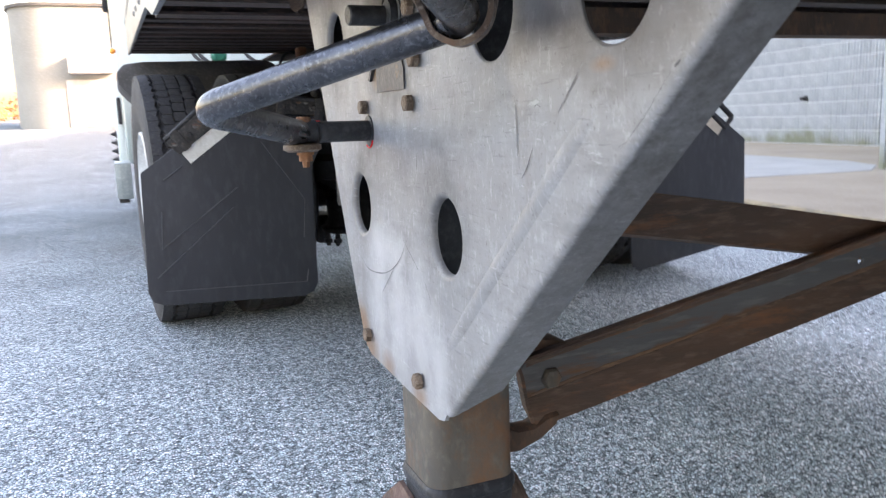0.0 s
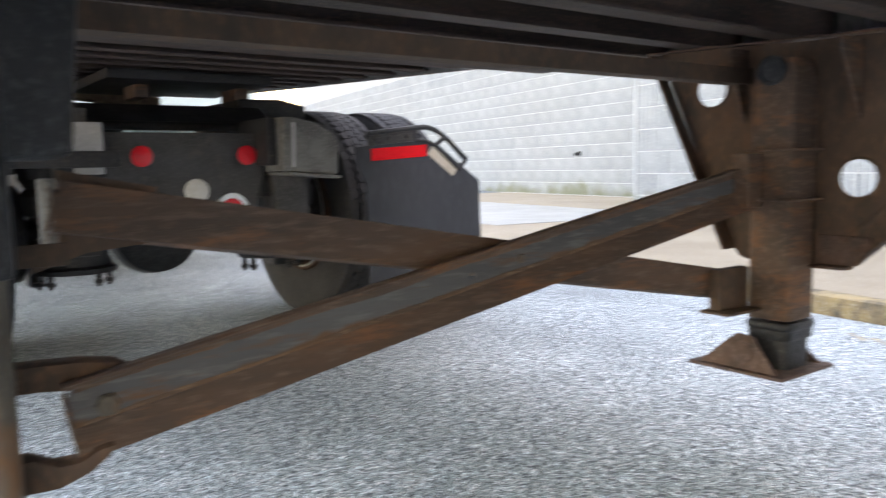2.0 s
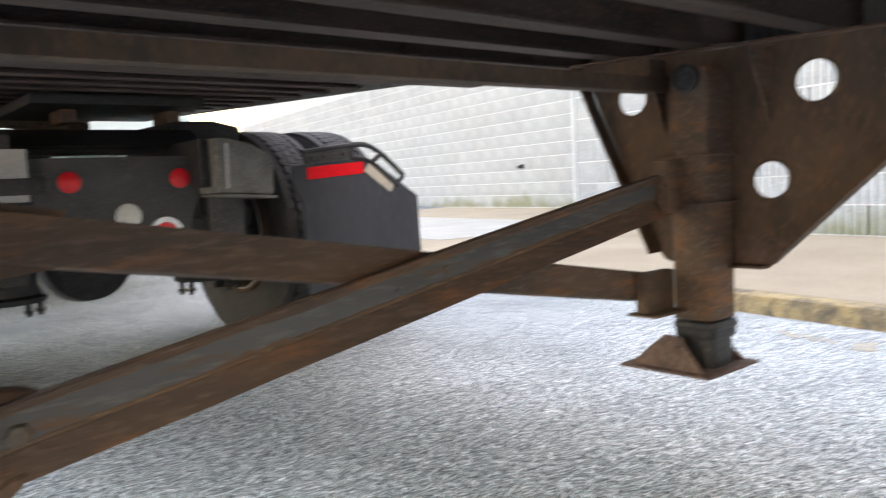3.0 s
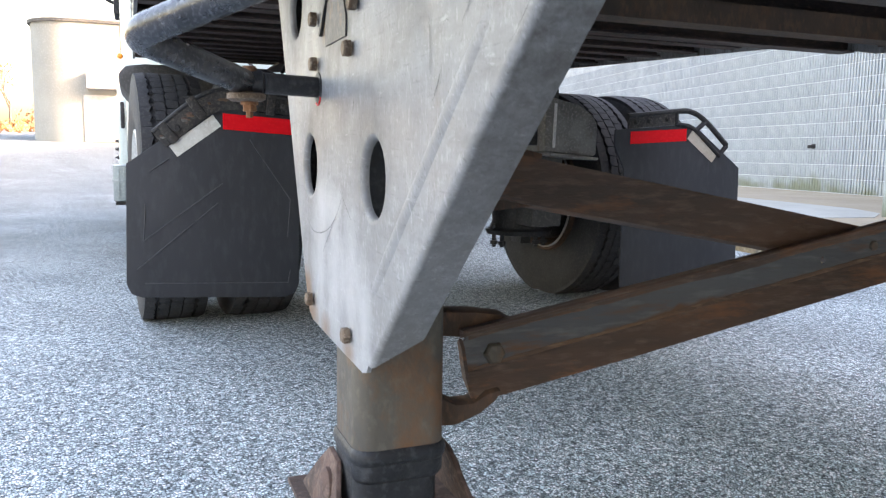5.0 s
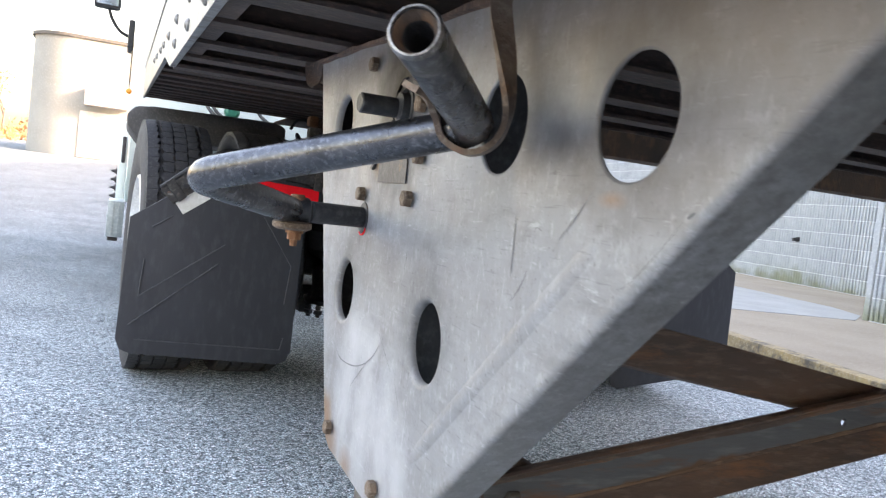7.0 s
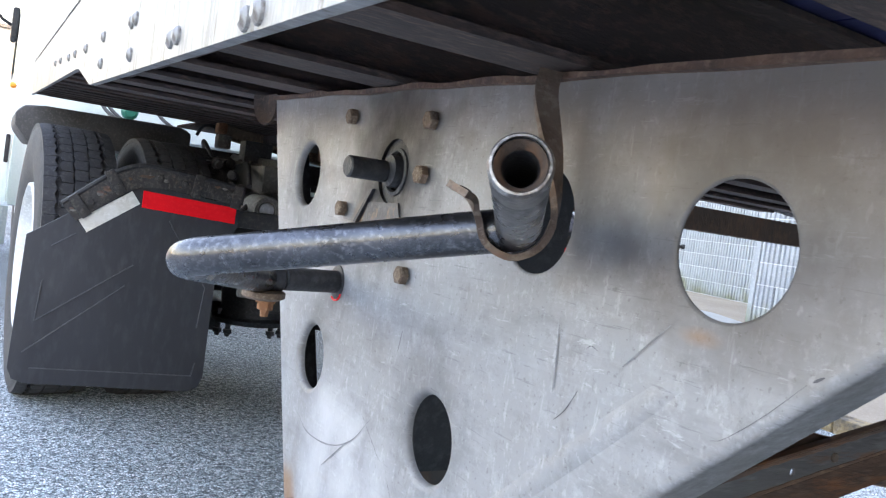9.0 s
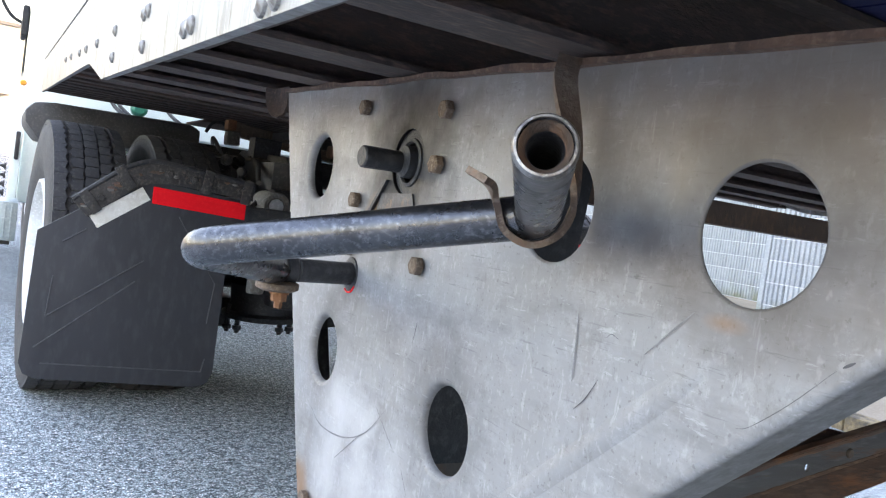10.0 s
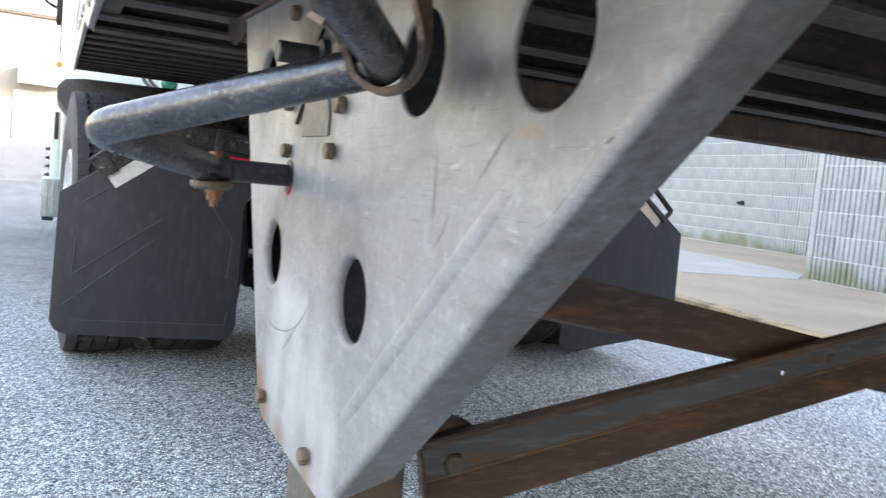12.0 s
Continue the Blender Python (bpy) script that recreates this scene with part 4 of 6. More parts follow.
    # stiffeners that stand across the plate beside the leg head
    for y, deep, low in ((-0.075, 0.105, 0.865), (0.215, 0.075, 0.870)):
        bm = nprism([(0.006, 1.05 + SLOPE * y), (deep, 1.05 + SLOPE * y), (deep, 1.02), (0.006, low)], 1, y - 0.003, y + 0.003)
        part("stiffener", seat(bm), M_STREAK if far else M_GREASE, leg)
    if far:
        bm = lathe(bmesh.new(), (0.133, 0.067, 0.985), (1, 0, 0), [(0, 0.034), (0.008, 0.034), (0.010, 0.028), (0.004, 0.024)], 24)
        part("bearing_boss", put(bm), M_GREASE, leg, "black round bearing boss")
        for z in (0.800, 0.684):
            part("strap", put(nbox((0.02, -0.002, z), (0.150, 0.128, z + 0.006), 0.002)), M_STREAK, leg, "thin rusty strap plate")
        part("bottom_plate", put(nbox((0.006, -0.066, 0.524), (0.050, 0.012, 0.530), 0.001)), M_STREAK, leg)
        part("end_plate", put(nprism([(0.012, 0.531), (-0.066, 0.531), (-0.110, 0.575), (-0.110, 0.600), (0.012, 0.600)], 0, 0.0055, 0.010)), M_SHOE, leg, "reddish rusty doubler plate")
    else:
        bm = nbox((0.012, 0.015, 0.795), (0.228, 0.162, 1.05), 0.02)
        for v in bm.verts:
            if v.co.z < 0.85 and v.co.x > 0.1:
                v.co.x -= 0.02
        part("gearbox", put(bm), M_GREASE, leg, "dark greasy gearbox housing at the leg head")
    # sand shoe
    cx, cy, z0 = 0.085, 0.110, 0.275
    bm = nbox((cx - 0.115, cy - 0.125, z0 - 0.008), (cx + 0.115, cy + 0.125, z0), 0.002)
    for v in bm.verts:
        v.co.z += 0.018 * max(0, abs(v.co.x - cx) / 0.115 - 0.75) * 2
    shoe = part("shoe", put(bm), M_SHOE, leg, "rusty sand shoe")
    for s in (-1, 1):
        bm = bmesh.new()
        prism(bm, [(cy - 0.115, z0 - 0.002), (cy - 0.060, z0 + 0.050), (cy - 0.030, z0 + 0.086), (cy + 0.015, z0 + 0.090), (cy + 0.055, z0 + 0.055), (cy + 0.115, z0 - 0.002)], 0, cx + s * 0.072, cx + s * 0.079, 0.0015)
        for v in bm.verts:
            v.co.x += s * 0.020 * (1 - (v.co.z - z0) / 0.09)
        lathe(bm, (cx + s * 0.084, cy - 0.01, z0 + 0.045), (s, 0, 0.1), [(0, 0.026), (0.007, 0.026), (0.012, 0.018)], 18)
        part("shoe_cheek", put(bm), M_SHOE, leg, "rusty upright cheek of the sand shoe")
    return plate, leg


plate_near, leg_near = build_gusset(False)
plate_far, leg_far = build_gusset(True)


def brace(a, b, y, height, facing, label, web_mat, edge_mat, holes=(), lower=0.036, deep=0.026):
    """A pressed brace: flat web, a narrow top flange and a splayed lower flange; facing -1: flanges towards -y."""
    a, b = Vector((a[0], y, a[1])), Vector((b[0], y, b[1]))
    d = (b - a).normalized()
    up = Vector((-d.z, 0, d.x))
    o = Vector((0, facing, 0))
    L, h, t = (b - a).length, height / 2, 0.005
    lo = -h + lower
    bm = holed_plate([(0.006, lo), (L - 0.006, lo), (L, lo + 0.006), (L, h - 0.014), (L - 0.012, h - 0.002), (0.026, h - 0.002), (0.011, h - 0.009), (0.002, h - 0.024), (0, lo + 0.014), (0.002, lo + 0.004)], list(holes), t, 16)
    for v in bm.verts:
        v.co = a + o * v.co.x + d * v.co.y + up * v.co.z
    web = part("brace", bm, web_mat, gear, label)
    for sec in ([(0.001, h), (0.016, h), (0.018, h - 0.003), (0.016, h - 0.005), (0.0075, h - 0.006), (0.0055, h - 0.012), (0.001, h - 0.012)],
                [(0.001, lo + 0.004), (0.0062, lo + 0.004), (0.012, lo - 0.006), (deep, -h + 0.004), (deep + 0.002, -h), (deep - 0.004, -h), (0.004, lo - 0.006)]):
        bm = bmesh.new()
        rings = []
        n = 30
        for i in range(n + 1):
            p = a + (b - a) * (0.001 + 0.993 * i / n)
            wob = 0.0014 * noise.noise(p * 7)
            rings.append([bm.verts.new(p + o * (e + (wob if e > 0.012 else 0)) + up * (u + (wob if e > 0.012 else 0))) for e, u in sec])
        for p, q in zip(rings, rings[1:]):
            for k in range(len(sec)):
                bm.faces.new((p[k], p[(k + 1) % len(sec)], q[(k + 1) % len(sec)], q[k]))
        bm.faces.new(rings[0])
        bm.faces.new(rings[-1])
        part("brace_flange", bm, M_STREAK, web, "rust-streaked flange")
    # raised rust scale along the two folds, with a ragged inner edge
    if web_mat is M_BRACE:
        for edge, side, mat in ((h - 0.0125, -1, M_STREAK), (lo + 0.0045, 1, M_SCALE)):
            bm = bmesh.new()
            rings = []
            n = 150
            for i in range(n + 1):
                s = 0.012 + (L - 0.03) * i / n
                ragged = 0.0055 + 0.005 * noise.noise(Vector((s * 5, side * 4, 0))) + 0.0025 * noise.noise(Vector((s * 38, side * 9, 1))) + 0.003 * s
                wide = max(0.001, ragged)
                rings.append([bm.verts.new(a + d * s + up * (edge + side * w) + o * e) for w, e in ((0, 0.0045), (0, 0.0059), (wide * 0.8, 0.0058), (wide, 0.0045))])
            for p, q in zip(rings, rings[1:]):
                for k in range(4):
                    bm.faces.new((p[k], p[(k + 1) % 4], q[(k + 1) % 4], q[k]))
            bm.faces.new(rings[0])
            bm.faces.new(rings[-1])
            bmesh.ops.recalc_face_normals(bm, faces=bm.faces[:])
            part("rust_scale", bm, mat, web, "orange rust scale")
    # folded lip that closes the lower end
    bm = bmesh.new()
    lip = [(-h + 0.006, deep - 0.004), (lo, 0.014), (h - 0.026, 0.014), (h - 0.012, 0.008), (h - 0.018, 0.0), (-h + 0.03, 0.0)]
    rings = [[bm.verts.new(a + d * s + up * u + o * e) for u, e in lip] for s in (-0.0035, 0.0015)]
    for k in range(len(lip)):
        bm.faces.new((rings[0][k], rings[0][(k + 1) % len(lip)], rings[1][(k + 1) % len(lip)], rings[1][k]))
    bm.faces.new(rings[0])
    bm.faces.new(rings[1])
    part("end_lip", bm, M_STREAK, web)
    return web


near_brace = brace((0.20, 0.461), (1.70, 0.717), 0.128, 0.102, -1, "worn grey pressed brace with rusty flanges and a small drilled hole", M_BRACE, M_RUST, [(0.677, 0.010, 0.007)], lower=0.034, deep=0.026)
far_brace = brace((0.203, 0.735), (1.73, 0.470), 0.150, 0.074, 1, "rust-brown pressed brace", M_STREAK, M_STREAK, lower=0.012, deep=0.03)
bm = nprism([(0.211, 0.784), (0.336, 0.758), (0.322, 0.681), (0.239, 0.673), (0.174, 0.651), (0.173, 0.664), (0.207, 0.684)], 1, 0.160, 0.166, 0.0)
part("end_bracket", bm, M_RUST, far_brace, "broad rusty end plate")
for x, z, r in ((0.246, 0.474, 0.0165), (0.98, 0.606, 0.009)):
    bm = bmesh.new()
    lathe(bm, (x, 0.1235, z), (0, -1, 0), [(0, r), (0.35 * r, r), (0.55 * r, 0.8 * r)], 6 if r > 0.01 else 14)
    part("rivet", bm, M_LEG, near_brace)
# lugs that tie the braces to the legs: a rolled tab above the brace and a bent one below it
def rolled_tab(outline, y0, y1, sag, mat, label):
    """A tab cut to an outline of x,z pairs whose near and far rims roll down."""
    bm = bmesh.new()
    n = 8
    rows = []
    for k in range(n + 1):
        e = 2 * k / n - 1
        y = y0 + (y1 - y0) * k / n
        rows.append([bm.verts.new((x, y, z - sag * e * e)) for x, z in outline])
    for p, q in zip(rows, rows[1:]):
        for k in range(len(outline)):
            bm.faces.new((p[k], p[(k + 1) % len(outline)], q[(k + 1) % len(outline)], q[k]))
    bm.faces.new(rows[0])
    bm.faces.new(rows[-1])
    return part("lug", bm, mat, leg_near, label, 50)


rolled_tab([(0.130, 0.541), (0.170, 0.540), (0.220, 0.537), (0.264, 0.530), (0.284, 0.519), (0.288, 0.509), (0.270, 0.505), (0.216, 0.501), (0.168, 0.507), (0.130, 0.508)], 0.1345, 0.172, 0.005, M_RUST, "rusty rolled lug")
rolled_tab([(0.128, 0.430), (0.150, 0.432), (0.163, 0.425), (0.178, 0.417), (0.205, 0.417), (0.226, 0.428), (0.246, 0.431), (0.240, 0.419), (0.215, 0.402), (0.180, 0.390), (0.145, 0.391), (0.128, 0.394)], 0.098, 0.136, 0.006, M_RUST, "worn bent lower lug")
part("lug", nbox((0.125, 0.145, 0.66), (0.215, 0.152, 0.69), 0.003), M_RUST, leg_near)
part("lug", nbox((1.60, 0.118, 0.425), (1.72, 0.150, 0.525), 0.006), M_RUST, leg_far)
part("lug", nbox((1.655, 0.085, 0.668), (1.715, 0.130, 0.796), 0.008), M_STREAK, leg_far)
bm = nbox((1.58, 0.08, 0.422), (1.72, 0.16, 0.428), 0.001)
part("lug", bm, M_RUST, leg_far)
# rounded sheet at the gusset's upper front corner, curled outwards at its lower rim
bm = bmesh.new()
rows = []
for k in range(13):
    t = math.pi / 2 * k / 12
    y, z = 0.515 + 0.080 * math.cos(t), 1.092 - 0.052 * math.sin(t)
    rows.append([bm.verts.new(Vector((PLATE_X + x, 0.515 + (y - 0.515) * f, 1.092 + (z - 1.092) * f))) for x, f in ((0.004, 0.0), (0.003, 0.6), (-0.002, 0.88), (-0.012, 1.0), (-0.014, 0.97), (-0.005, 0.84), (-0.001, 0.6), (0.0, 0.0))])
for p, q in zip(rows, rows[1:]):
    for k in range(8):
        bm.faces.new((p[k], p[(k + 1) % 8], q[(k + 1) % 8], q[k]))
bm.faces.new(rows[0])
bm.faces.new(rows[-1])
bmesh.ops.remove_doubles(bm, verts=bm.verts, dist=1e-5)
part("curled_bracket", bm, M_UNDER, plate_near, "rusty curled bracket")

# ---- crank on the gear shaft ----
RIM, GRIP, BEND, JOINT = Vector((-0.142, -0.369, 0.967)), Vector((-0.031, -0.222, 0.935)), Vector((-0.222, 0.000, 0.870)), Vector((-0.094, 0.155, 0.842))


def build_crank():
    bm = bmesh.new()
    path = []
    def arc(p0, c, p1, r):
        a, b = (p0 - c).normalized(), (p1 - c).normalized()
        ang = math.acos(max(-1, min(1, a.dot(b))))
        t = r / math.tan(ang / 2)
        s, e = c + a * t, c + b * t
        return [s.lerp(c, u).lerp(c.lerp(e, u), u) for u in [i / 10 for i in range(11)]]
    start = RIM.lerp(GRIP, 0.75)
    path = [start] + arc(start, GRIP, BEND, 0.020) + arc(GRIP, BEND, JOINT, 0.034) + [JOINT]
    sweep(bm, path, 0.0165, 20)
    crank = part("crank_handle", bm, M_PIPE, gear, "bent worn blue-black tubular crank held in a hook")
    bm = bmesh.new()
    d = (GRIP - RIM)
    L = d.length
    lathe(bm, RIM, d, [(0.002, 0.0136), (0.0, 0.0143), (0.0005, 0.0158), (0.004, 0.0167), (0.030, 0.0167), (0.032, 0.0160), (0.036, 0.0160), (0.038, 0.0165), (L * 0.93, 0.0163)], 32, False)
    socket = part("socket", bm, M_PIPE, crank, "open worn tube end of the crank")
    bm = bmesh.new()
    lathe(bm, RIM, d, [(0.0012, 0.0139), (-0.0004, 0.0144), (-0.0003, 0.0157), (0.0022, 0.0170), (0.0045, 0.0170)], 32, False)
    part("rim_edge", bm, M_BARE, socket, "bright worn rim of the tube end")
    bm = bmesh.new()
    lathe(bm, RIM, d, [(0.0095, 0.0100), (0.007, 0.0108), (0.002, 0.0137)], 32, False)
    part("bore", bm, M_RUST, socket, "rusty chamfered bore")
    # deep bore in near-black: the hole's shade is put into its colour
    bm = bmesh.new()
    lathe(bm, RIM, d, [(0.12, 0.0), (0.12, 0.0088), (0.0125, 0.0090), (0.0095, 0.0101)], 32, False)
    part("bore_lining", bm, M_GREASE, socket)
    bm = bmesh.new()
    rod(bm, (0.03, 0.188, 0.841), (-0.07, 0.163, 0.842), 0.0135)
    rod(bm, (-0.07, 0.163, 0.842), (-0.098, 0.16, 0.842), 0.017)
    part("shaft", bm, M_GREASE, crank, "dark round crank shaft")
    bm = bmesh.new()
    lathe(bm, (-0.086, 0.160, 0.862), (0, 0, -1), [(0, 0.008), (0.004, 0.010), (0.040, 0.010), (0.044, 0.011), (0.048, 0.011)], 14)
    lathe(bm, (-0.086, 0.160, 0.815), (0, 0, -1), [(0, 0.009), (0.009, 0.009), (0.0095, 0.005), (0.017, 0.0045)], 6)
    part("pivot_bolt", bm, M_ORANGE, crank, "rusty pivot bolt and nut")
    bm = lathe(bmesh.new(), (-0.090, 0.158, 0.829), (0, 0, -1), [(0, 0.020), (0.002, 0.024), (0.008, 0.024), (0.011, 0.019)], 24)
    part("clevis", bm, M_BOLT, crank, "tan rusty clevis cheek")
    # slot with red paint where the shaft leaves the plate
    bm = bmesh.new()
    lathe(bm, (PLATE_X + 0.0005, 0.185, 0.841), (-1, 0, 0), [(0, 0.021), (0.002, 0.020), (0.003, 0.015)], 20)
    collar = part("shaft_collar", bm, M_GREASE, crank)
    bm = bmesh.new()
    pts = []
    for k in range(33):
        t = 2 * math.pi * k / 32
        r = 0.0225 + 0.002 * noise.noise(Vector((math.cos(t) * 2, math.sin(t) * 2, 3)))
        pts.append(Vector((PLATE_X - 0.0008, 0.185 + r * 0.8 * math.cos(t), 0.841 + r * math.sin(t))))
    sweep(bm, pts[19:28], 0.0011, 6)
    part("paint_ring", bm, M_RED, collar, "chipped red paint ring")


build_crank()
# spare drive shaft in the gearbox opening
bm = bmesh.new()
rod(bm, (0.03, 0.083, 0.977), (-0.044, 0.079, 0.976), 0.0118, 24)
stub = part("gear_shaft", bm, M_GREASE, plate_near, "black stub shaft in a greasy round opening")
bm = bmesh.new()
lathe(bm, (0.022, 0.074, 0.9775), (-1, 0, 0), [(0, 0.0355), (0.008, 0.0350), (0.009, 0.0310), (0.006, 0.0290), (0.006, 0.0270), (0.012, 0.0260), (0.013, 0.0225), (0.010, 0.0210), (0.010, 0.0180), (0.020, 0.0170), (0.021, 0.0120)], 32)
part("bearing", bm, M_GREASE, leg_near, "stepped greasy bearing ring")
bm = nprism([(0.11, 0.957), (0.116, 0.957), (0.163, 0.906), (0.157, 0.904)], 0, PLATE_X - 0.005, PLATE_X - 0.001)
part("split_pin", bm, M_GREASE, plate_near)
part("patch_plate", nprism([(0.136, 0.912), (0.124, 0.942), (0.05, 0.944), (0.034, 0.912), (0.034, 0.889), (0.136, 0.889)], 0, PLATE_X - 0.0022, PLATE_X - 0.0003, 0.0), M_PATCH, plate_near, "dark greasy patch plate")
# hook that carries the crank
pts = smooth_path([(-0.010, -0.206, 1.056), (-0.016, -0.212, 1.035), (-0.012, -0.226, 0.99), (-0.008, -0.232, 0.95), (-0.014, -0.228, 0.925), (-0.032, -0.219, 0.914), (-0.052, -0.213, 0.922), (-0.062, -0.213, 0.940), (-0.074, -0.219, 0.952), (-0.092, -0.229, 0.957)], 6)
bm = bmesh.new()
rings = []
wd = Vector((0.55, 0.83, 0.0)).normalized()
for i, p in enumerate(pts):
    d = (pts[min(i + 1, len(pts) - 1)] - pts[max(i - 1, 0)]).normalized()
    k = min(1.0, max(0.0, (i - 4) / 16))
    w2 = (Vector((0.85, -0.52, 0.0)) * (1 - k) + wd * k).normalized()
    across = (w2 - d * w2.dot(d)).normalized()
    up = across.cross(d)
    rings.append([bm.verts.new(p + across * a + up * b) for a, b in ((-0.009, -0.0025), (0.009, -0.0025), (0.009, 0.0025), (-0.009, 0.0025))])
for p, q in zip(rings, rings[1:]):
    for j in range(4):
        bm.faces.new((p[j], p[(j + 1) % 4], q[(j + 1) % 4], q[j]))
bm.faces.new(rings[0])
bm.faces.new(rings[-1])
part("crank_hook", bm, M_STRAP, gear, "rusty flat-bar hook under the trailer rail")


def scratch(points, width, mat):
    """A scuff on the near gusset: a tapered ribbon just proud of the zinc."""
    bm = bmesh.new()
    pts = smooth_path([(PLATE_X - 0.0007, y, z) for y, z in points], 6)
    prev = None
    for i, p in enumerate(pts):
        d = (pts[min(i + 1, len(pts) - 1)] - pts[max(i - 1, 0)]).normalized()
        n = Vector((0, -d.z, d.y))
        w = width * (0.25 + 0.75 * math.sin(math.pi * (i + 0.5) / len(pts))) * (0.8 + 0.5 * noise.noise(p * 90))
        cur = (bm.verts.new(p + n * w / 2), bm.verts.new(p - n * w / 2))
        if prev:
            bm.faces.new((prev[0], prev[1], cur[1], cur[0]))
        prev = cur
    part("scratch", bm, mat, plate_near)


for pts, w, mat in (
    ([(-0.246, 0.8), (-0.257, 0.811), (-0.267, 0.827)], 0.0013, M_MARK),
    ([(-0.385, 0.829), (-0.394, 0.833), (-0.416, 0.852), (-0.439, 0.876)], 0.0006, M_MARK),
    ([(-0.269, 0.857), (-0.274, 0.861), (-0.281, 0.859)], 0.0007, M_MARK),
    ([(-0.237, 0.869), (-0.239, 0.844), (-0.24, 0.819)], 0.0024, M_SMEAR),
    ([(-0.343, 0.889), (-0.307, 0.854)], 0.0018, M_SMEAR),
    ([(-0.442, 0.878), (-0.448, 0.882)], 0.0016, M_MARK),
    ([(-0.196, 0.717), (-0.226, 0.747), (-0.255, 0.776)], 0.0006, M_MARK),
    ([(0.255, 0.659), (0.214, 0.646), (0.144, 0.653), (0.088, 0.676), (0.048, 0.712)], 0.0024, M_SMEAR),
    ([(0.16, 0.623), (0.1, 0.67)], 0.0021, M_SMEAR),
    ([(0.069, 0.711), (0.035, 0.69), (0.015, 0.678)], 0.0007, M_MARK),
    ([(0.008, 0.794), (0.003, 0.817)], 0.0012, M_MARK),
    ([(-0.004, 0.668), (-0.023, 0.646)], 0.0007, M_MARK),
):
    scratch(pts, w, mat)

# ---- tractor truck ----
TX = 1.155   # middle of the truck
truck = thing("semi_truck", (TX, 3.4, 0), "mint-white tractor truck with black chassis coupled to the trailer", "truck")
AXLE_Y, TYRE_R = 2.92, 0.555


def tyre_mesh(width=0.272):
    """A drive tyre round the x axis, centre at the origin: five rows of blocks parted by zigzag grooves."""
    bm = bmesh.new()
    R, w = TYRE_R, width / 2
    prof = [(-w * 0.78, 0.305), (-w * 0.97, 0.36), (-w * 1.02, 0.43), (-w * 0.99, 0.49), (-w * 0.95, R - 0.026), (-w * 0.90, R - 0.016),
            (w * 0.90, R - 0.016), (w * 0.95, R - 0.026), (w * 0.99, 0.49), (w * 1.02, 0.43), (w * 0.97, 0.36), (w * 0.78, 0.305)]
    lathe(bm, (0, 0, 0), (1, 0, 0), prof, 64, cap=False)
    seg, sub_n = 66, 4
    rows = [(-0.94, -0.635, 0, 0.034), (-0.515, -0.215, 0.034, 0.014), (-0.170, 0.170, 0.014, 0.014), (0.215, 0.515, 0.014, 0.034), (0.635, 0.94, 0.034, 0)]
    for r, (a, b, za, zb) in enumerate(rows):
        for k in range(seg):
            t0 = 2 * math.pi * (k + (0.0, 0.5, 0.2, 0.7, 0.3)[r]) / seg
            step = 2 * math.pi / seg * (0.965 if r in (0, 4) else 0.915)
            grid = []
            for i in range(sub_n + 1):
                t = t0 + step * i / sub_n
                zig = (1, 0, -1, 0, 1)[i]
                ring = []
                for x, dr in ((a + za * zig, 0.016), (a + za * zig, 0.0), (b + zb * zig, 0.0), (b + zb * zig, 0.016)):
                    e = dr + (0.006 if abs(x) > 0.9 else 0)
                    tt = t + (0.010 * x if r not in (0, 4) else 0)
                    ring.append(bm.verts.new((x * w, (R - e) * math.cos(tt), (R - e) * math.sin(tt))))
                grid.append(ring)
            for p, q in zip(grid, grid[1:]):
                for m in range(3):
                    bm.faces.new((p[m], p[m + 1], q[m + 1], q[m]))
            bm.faces.new(grid[0])
            bm.faces.new(grid[-1])
    return finish("tyre", bm, M_TYRE, 30)


TYRE = tyre_mesh()


def rim_mesh(flip, mat):
    bm = bmesh.new()
    prof = [(-0.105, 0.312), (-0.128, 0.306), (-0.130, 0.296), (-0.118, 0.286), (-0.06, 0.268), (0.01, 0.26), (0.03, 0.21), (0.03, 0.12), (-0.03, 0.11), (-0.10, 0.09), (-0.11, 0.0)]
    lathe(bm, (0, 0, 0), (flip, 0, 0), prof, 40, cap=False)
    return finish("rim", bm, mat, 40)


def put_wheel(x, y, rim, spin, yaw=3.0):
    w = new("wheel")
    w.parent = truck
    w.matrix_parent_inverse = truck.matrix_basis.inverted()
    w.matrix_basis = pose(x, y, TYRE_R - 0.015, spin, 0, yaw)
    for name, me in (("tyre", TYRE), ("rim", rim)):
        ob = new(name, me)
        ob.parent = w


RIM_L, RIM_R, RIM_IN_L, RIM_IN_R = rim_mesh(1, M_WHEEL), rim_mesh(-1, M_WHEEL), rim_mesh(-1, M_RUST), rim_mesh(1, M_RUST)
XL = (-0.092, 0.276)
part("rim_bead", lathe(bmesh.new(), (2.01 - 0.122, AXLE_Y + 0.03, TYRE_R - 0.015), (1, 0, 0), [(0, 0.283), (-0.004, 0.287), (-0.004, 0.292), (0.003, 0.297)], 48, False), M_DOOR, truck, "pale bare rim edge")
put_wheel(XL[0], AXLE_Y, RIM_L, 10)
put_wheel(XL[1], AXLE_Y, RIM_IN_L, 23)
put_wheel(2.36, AXLE_Y + 0.03, RIM_R, 37)
put_wheel(2.01, AXLE_Y + 0.03, RIM_IN_R, 51)


